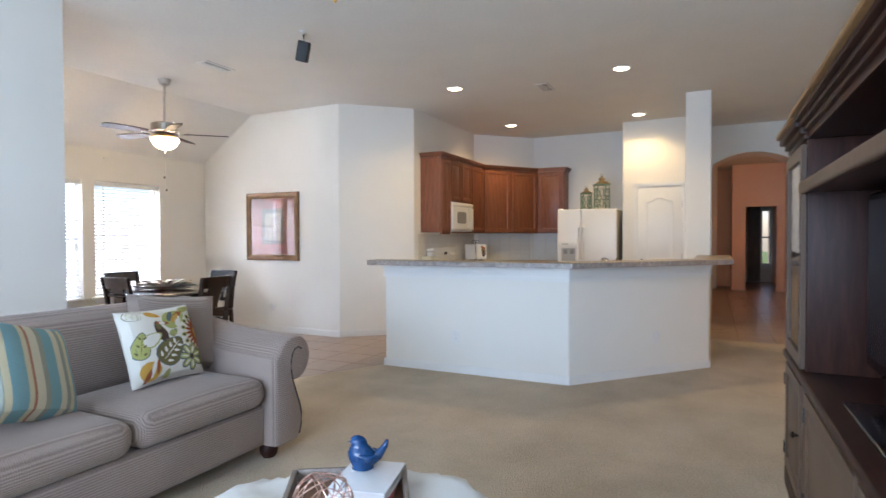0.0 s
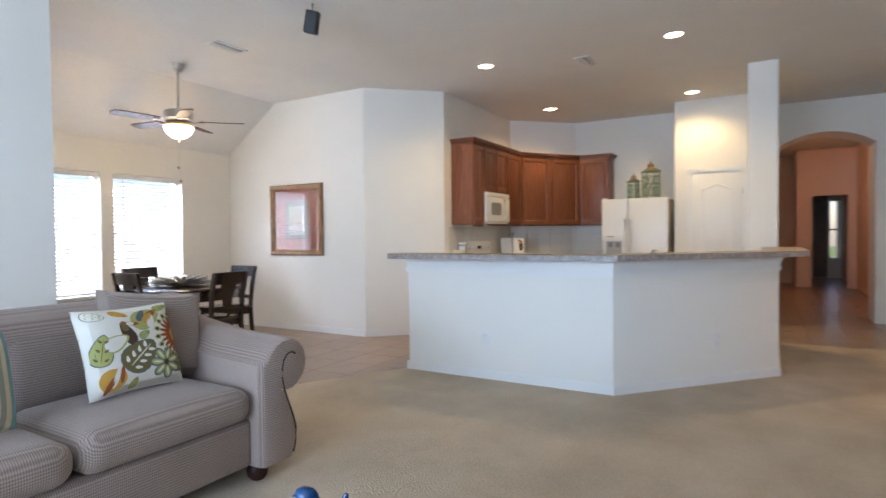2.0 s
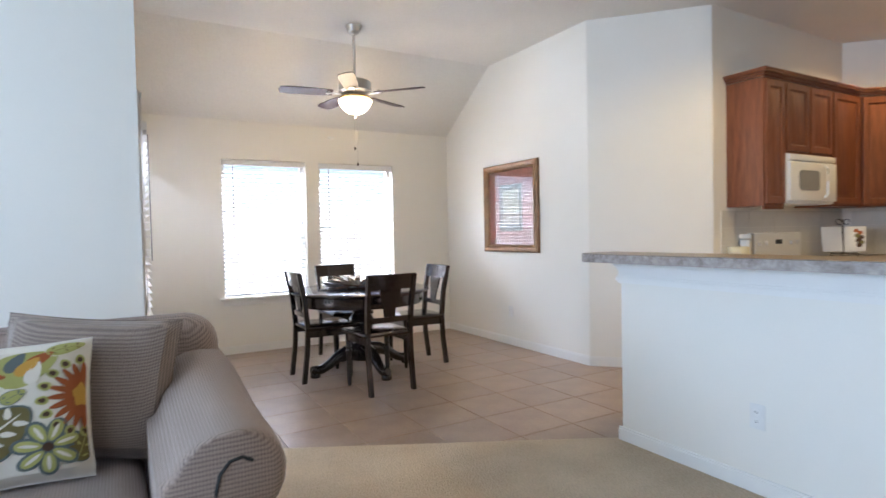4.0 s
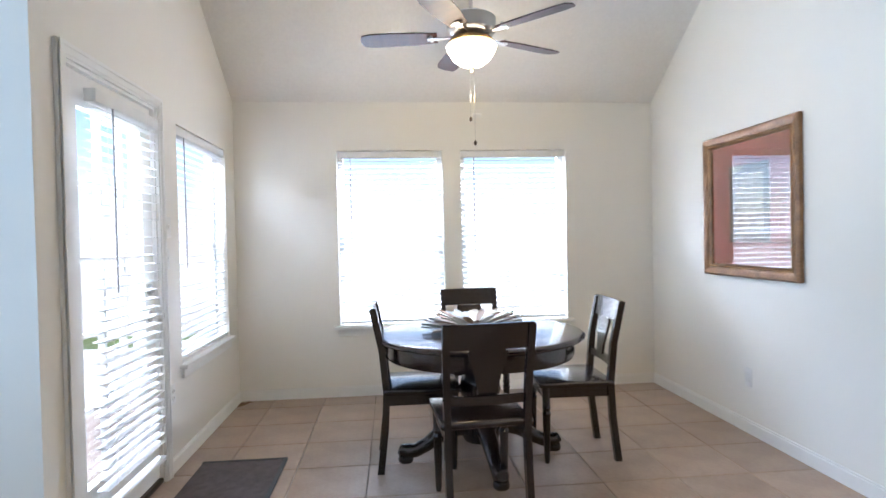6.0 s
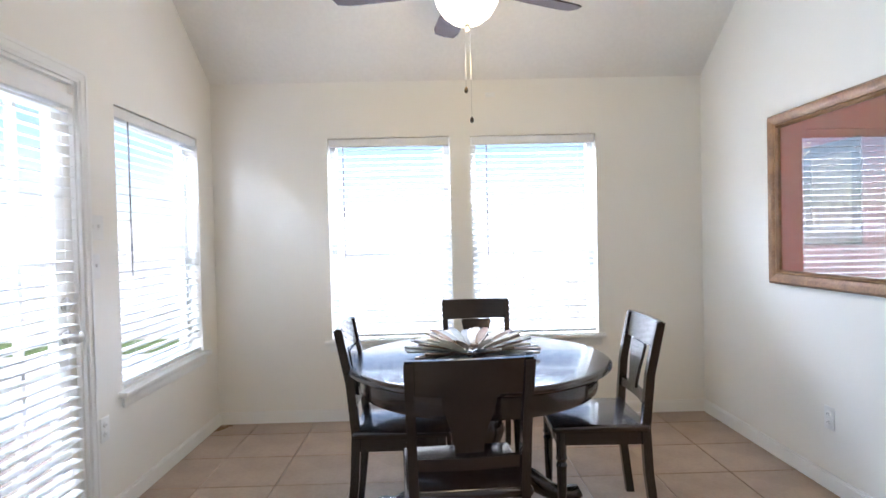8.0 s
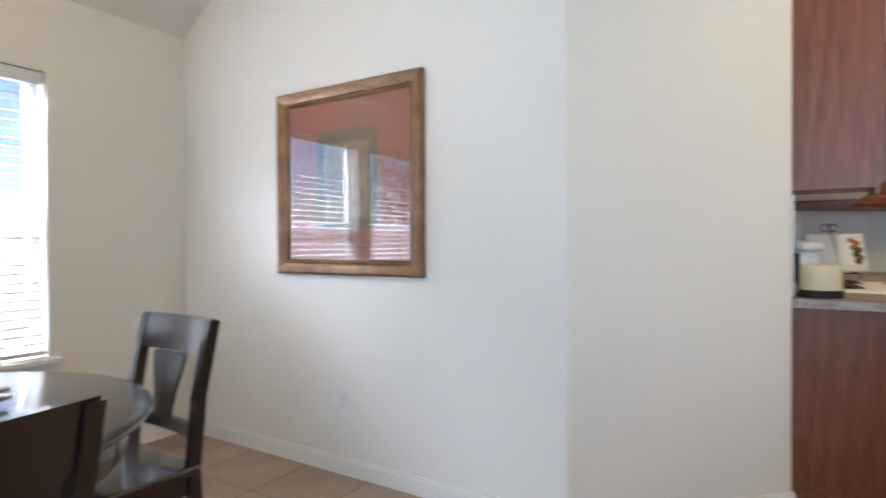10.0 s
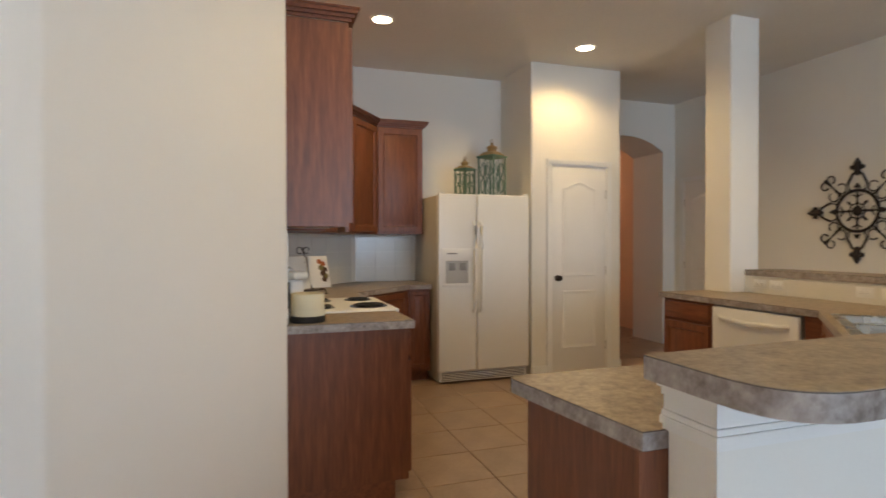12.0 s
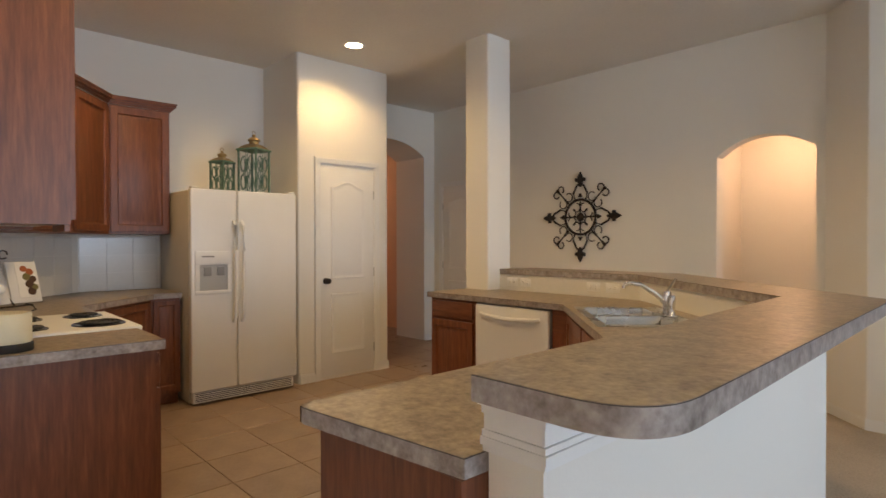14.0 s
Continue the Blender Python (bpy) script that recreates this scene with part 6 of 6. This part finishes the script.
def lantern(x, y, w, h, label):
    """Square lantern with filigree sides and a pagoda roof."""
    t = thing("lantern", label, "lantern", pose(x, y, 1.746, 0, 0, -62), "verdigris lanterns on the refrigerator")
    part("base", boxed(-w * 0.54, w * 0.54, -w * 0.54, w * 0.54, 0.0, 0.02, 0.004), TEAL, t)
    b = h * 0.68
    for sx in (-1, 1):
        for sy in (-1, 1):
            part("post", boxed(sx * w / 2 - 0.007, sx * w / 2 + 0.007, sy * w / 2 - 0.007, sy * w / 2 + 0.007, 0.02, b), TEAL, t)
    for k in range(4):
        bm = bmesh.new()
        for s in (-1, 1):
            for zc in (0.3, 0.7):
                tube(bm, [(s * w * 0.2 + w * 0.16 * math.cos(a * 0.449), -w / 2, b * zc + b * 0.17 * math.sin(a * 0.449)) for a in range(14)], 0.004, 5, True)
        tube(bm, [(w * 0.16 * math.cos(a * 0.449), -w / 2, b * 0.5 + w * 0.2 * math.sin(a * 0.449)) for a in range(14)], 0.004, 5, True)
        tube(bm, [(0, -w / 2, 0.02), (0, -w / 2, b)], 0.003, 5)
        part("filigree", bm, TEAL, t, m=pose(0, 0, 0, 0, 0, 90 * k))
    part("cornice", boxed(-w * 0.60, w * 0.60, -w * 0.60, w * 0.60, b, b + 0.018, 0.004), TEAL, t)
    q = [(w * 0.62, 0), (w * 0.52, h * 0.030), (w * 0.38, h * 0.062), (w * 0.27, h * 0.078)]
    roof = shift(lathe(bmesh.new(), [(r * 1.2, z + b + 0.018) for r, z in q], 4), pose(0, 0, 0, 0, 0, 45))
    part("roof", roof, OLDGOLD, t, "aged brass pagoda roof", smooth=20)
    z = b + 0.018 + h * 0.078
    part("finial", lathe(bmesh.new(), [(w * 0.24, z), (w * 0.24, z + h * 0.045), (w * 0.31, z + h * 0.052), (w * 0.28, z + h * 0.075), (w * 0.13, z + h * 0.105), (w * 0.06, z + h * 0.115), (w * 0.10, z + h * 0.132), (w * 0.07, z + h * 0.147), (0.0, z + h * 0.152)], 16, caps=False), OLDGOLD, t)
    part("ring", tube(bmesh.new(), [(0.02 * math.cos(a * 0.524), 0, z + h * 0.17 + 0.02 * math.sin(a * 0.524)) for a in range(12)], 0.003, 5, True), OLDGOLD, t)


lantern(3.19, -5.045, 0.135, 0.40, "small verdigris lantern with an aged brass roof")
lantern(3.12, -5.305, 0.185, 0.585, "tall verdigris lantern with an aged brass roof")

cn = thing("candle", "thick cream pillar candle on a black base", "candle", pose(0.868, -3.325, CTR + 0.0015))
part("wax", lathe(bmesh.new(), [(0.080, 0.032), (0.082, 0.036), (0.082, 0.135), (0.078, 0.142), (0.0, 0.138)], 32, caps=False), WAX, cn)
part("base", lathe(bmesh.new(), [(0.084, 0.0), (0.086, 0.004), (0.086, 0.028), (0.082, 0.0315)], 32), BLACK_M, cn)
cf = thing("coffee_maker", "slim white upright coffee maker on the countertop", "coffee maker", pose(1.05, -3.275, CTR + 0.0015, 0, 0, -62))
part("base", boxed(-0.05, 0.05, -0.07, 0.07, 0.0, 0.03, 0.010, 3), WHITE_PL, cf)
part("tower", boxed(-0.042, 0.042, -0.03, 0.065, 0.0305, 0.20, 0.018, 3), WHITE_PL, cf)
part("head", boxed(-0.046, 0.046, -0.068, 0.068, 0.2005, 0.245, 0.018, 4), WHITE_PL, cf)
part("side_panel", boxed(-0.047, -0.0425, -0.02, 0.055, 0.05, 0.19, 0.002), BLACK_M, cf)
es = thing("cookbook", "open cookbook with a food photograph on a scrolled iron stand", "book", pose(2.30, -3.47, CTR + 0.0015, 0, 0, -60))
for s in (-1, 1):
    c = part("page_block", shift(boxed(0.004 if s > 0 else -0.17, 0.17 if s > 0 else -0.004, -0.014, 0.0, 0.0, 0.25, 0.004), pose(0, 0, 0.05, -18, 0, s * -7)), PAPER, es)
on_page = pose(0, 0, 0.05, -18, 0, -7)
part("photograph", shift(boxed(0.05, 0.165, -0.0165, -0.0148, 0.03, 0.24), on_page), PAPER, es)
for x, z, r, mt in ((0.095, 0.205, 0.020, RUST), (0.125, 0.185, 0.022, RUST), (0.105, 0.155, 0.024, OLIVE), (0.135, 0.140, 0.022, BROWN), (0.115, 0.110, 0.026, BROWN), (0.140, 0.090, 0.020, OLIVE), (0.120, 0.065, 0.024, BROWN)):
    part("picture_patch", shift(lathe(bmesh.new(), [(r, 0), (r * 0.96, 0.0012), (0.0, 0.0014)], 9, caps=False), on_page @ pose(x, -0.0168, z, 90)), mt, es)
bm = tube(bmesh.new(), [(-0.10, -0.04, 0.04), (0.10, -0.04, 0.04)], 0.005, 6)
for s in (-1, 1):
    tube(bm, [(s * 0.09, 0.0, 0.045), (s * 0.10, -0.04, 0.035), (s * 0.10, -0.065, 0.01), (s * 0.09, -0.05, 0.0055)], 0.005, 6)
    tube(bm, [(s * 0.03 + 0.025 * math.cos(a * 0.5), 0.10, 0.335 + 0.025 * math.sin(a * 0.5)) for a in range(12)], 0.004, 6)
tube(bm, [(0, -0.03, 0.045), (0, 0.03, 0.10), (0, 0.10, 0.34), (0, 0.10, 0.36)], 0.005, 6), tube(bm, [(0, 0.08, 0.25), (0, 0.15, 0.006)], 0.005, 6)
part("iron_stand", bm, IRON, es)


def medallion():
    t = thing("wall_medallion", "dark wrought-iron scroll medallion on the cream wall", "wall art", pose(1.594, YM, 1.585, 0, 0, SOUTH))
    arc = lambda cx, cz, r, a0, a1, n=14: [(cx + r * math.cos(radians(a0 + (a1 - a0) * k / n)), -0.018, cz + r * math.sin(radians(a0 + (a1 - a0) * k / n))) for k in range(n + 1)]
    part("ring", tube(bmesh.new(), arc(0, 0, 0.185, 0, 360, 40)[:-1], 0.013, 7, True), IRON, t)
    for k in range(4):
        bm = tube(bmesh.new(), [(0, -0.018, 0.03), (0, -0.018, 0.17)], 0.008, 6)
        for s in (-1, 1):
            tube(bm, arc(s * 0.045, 0.10, 0.045, 90, 90 + s * 250), 0.006, 6)
            tube(bm, [(s * 0.065, -0.018, 0.18), (s * 0.085, -0.018, 0.25), (s * 0.045, -0.018, 0.33), (0, -0.018, 0.36)], 0.010, 6)
        tube(bm, [(0, -0.018, 0.32), (0, -0.018, 0.38), (0, -0.018, 0.43), (0, -0.018, 0.48)], [0.012, 0.034, 0.030, 0.004], 8)
        tube(bm, [(-0.055, -0.018, 0.395), (0.055, -0.018, 0.395)], [0.02, 0.02], 8)
        tube(bm, [(0, -0.018, 0.21), (0, -0.018, 0.25)], [0.026, 0.008], 8)
        part("finial_arm", bm, IRON, t, m=pose(0, 0, 0, 0, 90 * k, 0))
        bm = tube(bmesh.new(), [(0, -0.018, 0.19), (0, -0.018, 0.36)], 0.008, 6)
        for s in (-1, 1):
            tube(bm, arc(s * 0.050, 0.25, 0.045, 90 + s * 60, 90 + s * 360, 18), 0.006, 6)
            tube(bm, arc(s * 0.040, 0.385, 0.036, -90 - s * 20, -90 + s * 280, 18), 0.007, 6)
        tube(bm, [(0, -0.018, 0.36), (0, -0.018, 0.42)], [0.010, 0.018], 7)
        part("scroll_arm", bm, IRON, t, m=pose(0, 0, 0, 0, 45 + 90 * k, 0))
    part("boss", shift(lathe(bmesh.new(), [(0.045, 0), (0.04, 0.012), (0.0, 0.022)], 16, caps=False), pose(0, -0.014, 0, 90)), IRON, t)
    part("wall_stud", tube(bmesh.new(), [(0, -0.0005, 0), (0, -0.02, 0)], 0.01, 8), IRON, t)


medallion()


def downlight(x, y, watts=42):
    t = thing("recessed_light", "round recessed ceiling downlight, lit warm", "ceiling light", pose(x, y, TOP), "recessed kitchen lights")
    part("trim_ring", lathe(bmesh.new(), [(0.098, -0.0005), (0.098, -0.006), (0.080, -0.009), (0.074, -0.003)], 32), WHITE_PL, t)
    part("lens", lathe(bmesh.new(), [(0.076, -0.0045), (0.070, -0.007), (0.0, -0.009)], 28, caps=False), BULB, t, "glowing lens")
    l = new("downlight_beam", bpy.data.lights.new("downlight_beam", "SPOT"))
    l.data.energy, l.data.color, l.data.spot_size, l.data.spot_blend, l.data.shadow_soft_size = watts, WARM, radians(150), 0.6, 0.07
    l.matrix_basis = pose(x, y, TOP - 0.03)


for x, y in ((0.01, -4.147), (0.06, -6.04), (2.385, -4.04), (2.447, -5.936)):
    downlight(x, y)


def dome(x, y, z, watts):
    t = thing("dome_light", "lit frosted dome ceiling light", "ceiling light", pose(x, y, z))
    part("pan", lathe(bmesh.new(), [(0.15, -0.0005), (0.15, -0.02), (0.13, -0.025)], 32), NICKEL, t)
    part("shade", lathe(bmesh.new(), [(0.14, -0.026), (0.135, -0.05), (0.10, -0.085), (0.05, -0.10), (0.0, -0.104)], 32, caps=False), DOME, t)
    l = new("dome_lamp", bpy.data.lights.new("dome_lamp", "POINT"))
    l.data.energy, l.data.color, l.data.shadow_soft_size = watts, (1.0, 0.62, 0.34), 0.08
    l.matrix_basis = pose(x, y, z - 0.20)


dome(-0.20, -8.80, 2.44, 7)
# unseen dome, added to give the hall its warm light
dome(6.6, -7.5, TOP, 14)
window("window_4", 0.27, 0.5, 2.1, pose(12.6, -8.295, 0, 0, 0, EAST), "white window of the far room")
cu = thing("curtain", "taupe curtain panel hanging beside the far window", "curtain", pose(12.52, -7.98, 0))
bm = bmesh.new()
va = [[bm.verts.new((0.03 * math.sin(k * 1.3), -0.16 + 0.32 * k / 24, z)) for k in range(25)] for z in (0.02, 2.3)]
for i in range(24):
    bm.faces.new((va[0][i], va[0][i + 1], va[1][i + 1], va[1][i]))
c = part("drape", bm, CURTAIN, cu, smooth=80)
so = c.modifiers.new("thick", "SOLIDIFY")
so.thickness = 0.006

# ---- outdoors, beyond the blinds ----
fe = thing("fence", "weathered wooden board fence behind the house", "fence", pose(0, 0, -0.2))
mb = None
for k in range(150):
    if mb is None:
        o = part("board", boxed(-0.068, 0.068, -0.01, 0.01, 0.0, 1.85), FENCE, fe, smooth=0)
        mb = o.data
    else:
        o = new("board", mb)
        o.parent = fe
    o.matrix_basis = pose(-9 + 0.145 * k, 5.0, 0) if k < 90 else pose(-9.1, 4.9 - 0.145 * (k - 90), 0, 0, 0, 90)
for z in (0.4, 1.5):
    part("rail", boxed(-9, 4.0, 5.011, 5.05, z, z + 0.09), FENCE, fe)


def tree(x, y, h, seed):
    t = thing("tree", "leafy green garden tree beyond the fence", "tree", pose(x, y, -0.2))
    r = random.Random(seed)
    bm = tube(bmesh.new(), [(0, 0, 0), (0.05, 0.02, h * 0.3), (0.0, 0.1, h * 0.6), (0.1, 0.1, h * 0.85)], [0.14, 0.11, 0.07, 0.03], 9)
    tips = []
    for k in range(9):
        a, z = k * 2.4, h * (0.35 + 0.05 * k)
        e = (1.5 * math.cos(a), 1.5 * math.sin(a), z + h * 0.18)
        tube(bm, [(0, 0.05, z), (e[0] * 0.5, e[1] * 0.5, z + h * 0.06), e], [0.05, 0.03, 0.01], 6)
        tips += [e, (e[0] * 0.5, e[1] * 0.5, z + h * 0.12)]
    part("trunk", bm, BARK, t)
    bm = bmesh.new()
    for k in range(2600):
        c = r.choice(tips)
        p = Vector((c[0] + r.gauss(0, 0.45), c[1] + r.gauss(0, 0.45), c[2] + r.gauss(0, 0.38)))
        m = Euler((r.uniform(0, 6), r.uniform(0, 6), r.uniform(0, 6))).to_matrix()
        s = r.uniform(0.05, 0.10)
        bm.faces.new([bm.verts.new(p + m @ Vector(q) * s) for q in ((-1, 0, 0), (0, -0.5, 0.1), (1, 0, 0), (0, 0.5, 0.1))])
    part("crown", bm, LEAF, t, smooth=0)


tree(-15.5, 9.5, 5.0, 1), tree(-17.5, 2.0, 5.2, 2)

# ---- pieces of floors and splashbacks ----
fl = tagged(new("floor_tiles"), "brown mottled ceramic floor tiles with pale grout", "floor", kind="structure")
g = 0.41
bm = bmesh.new()
e, c = g / 2 - 0.002, g / 2 - 0.005
lo, hi, tp = [[bm.verts.new((sx * k, sy * k, z)) for sx, sy in ((-1, -1), (1, -1), (1, 1), (-1, 1))] for k, z in ((e, -0.012), (e, -0.002), (c, 0.0))]
for p, q in ((lo, hi), (hi, tp)):
    for k in range(4):
        bm.faces.new((p[k], p[(k + 1) % 4], q[(k + 1) % 4], q[k]))
bm.faces.new(tp)
first = part("tile", bm, TILE, fl, smooth=0)
mesh_tile, n = first.data, 0


def inside(p, poly):
    hit = False
    for (x0, y0), (x1, y1) in zip(poly, poly[1:] + poly[:1]):
        if (y0 > p[1]) != (y1 > p[1]) and p[0] < (x1 - x0) * (p[1] - y0) / (y1 - y0) + x0:
            hit = not hit
    return hit


far = bmesh.new()
for i in range(-3, 36):
    for j in range(0, 21):
        x, y = -2.43 + g * (i + 0.5), -0.65 + g * (1.5 - j)
        near = x < 3.7 and y > -6.9 and -3.7 < x
        corners = [(x + a * g / 2, y + b * g / 2) for a in (-1, 1) for b in (-1, 1)]
        if x < -3.6 or y > 0.15 or y < -8.6 or all(inside(q, CARPET_EDGE) for q in corners):
            continue
        if near and (y < -0.2 and not (x > 0.6 and y > -3.1) and not (x > 0.3 and y > -2.5)):
            o = first if n == 0 else new("tile", mesh_tile)
            o.parent = fl
            o.matrix_basis = pose(x, y, 0)
            n += 1
        elif x < 13 and (y < -6.5 or y > -0.3) and not (x > 0.3 and y > -3.0):
            vs = [far.verts.new((x + a * (g / 2 - 0.004), y + b * (g / 2 - 0.004), 0.0)) for a, b in ((-1, -1), (1, -1), (1, 1), (-1, 1))]
            far.faces.new(vs)
            for k in range(4):
                p, q = vs[k], vs[(k + 1) % 4]
                far.faces.new((p, far.verts.new((p.co.x, p.co.y, -0.012)), far.verts.new((q.co.x, q.co.y, -0.012)), q))
st = part("tile_field", far, TILE, fl, smooth=0)
st["kind"] = "stuff"

sb = tagged(new("trim_backsplash"), "cream glazed backsplash tiles above the countertops", "backsplash", kind="structure")
bm = boxed(-0.0985, 0.0985, -0.007, 0.0, 0.002, 0.149)
me = None
for (x0, y0), (x1, y1) in (((0.76, YB - 0.002), (2.82, YB - 0.002)), ((2.835, YB - 0.006), (3.643, -4.03)), ((3.648, -4.04), (3.648, -4.64))):
    d = Vector((x1 - x0, y1 - y0))
    k = int(d.length / 0.2)
    for i in range(k):
        for j in range(3):
            p = Vector((x0, y0)) + d.normalized() * (0.1 + 0.2 * i + (d.length - 0.2 * k) / 2)
            if me is None:
                o = part("tile", bm, SPLASH, sb, smooth=0)
                me = o.data
            else:
                o = new("tile", me)
                o.parent = sb
            o.matrix_basis = pose(p.x, p.y, CTR + 0.003 + 0.1495 * j, 0, 0, math.degrees(math.atan2(d.y, d.x)))
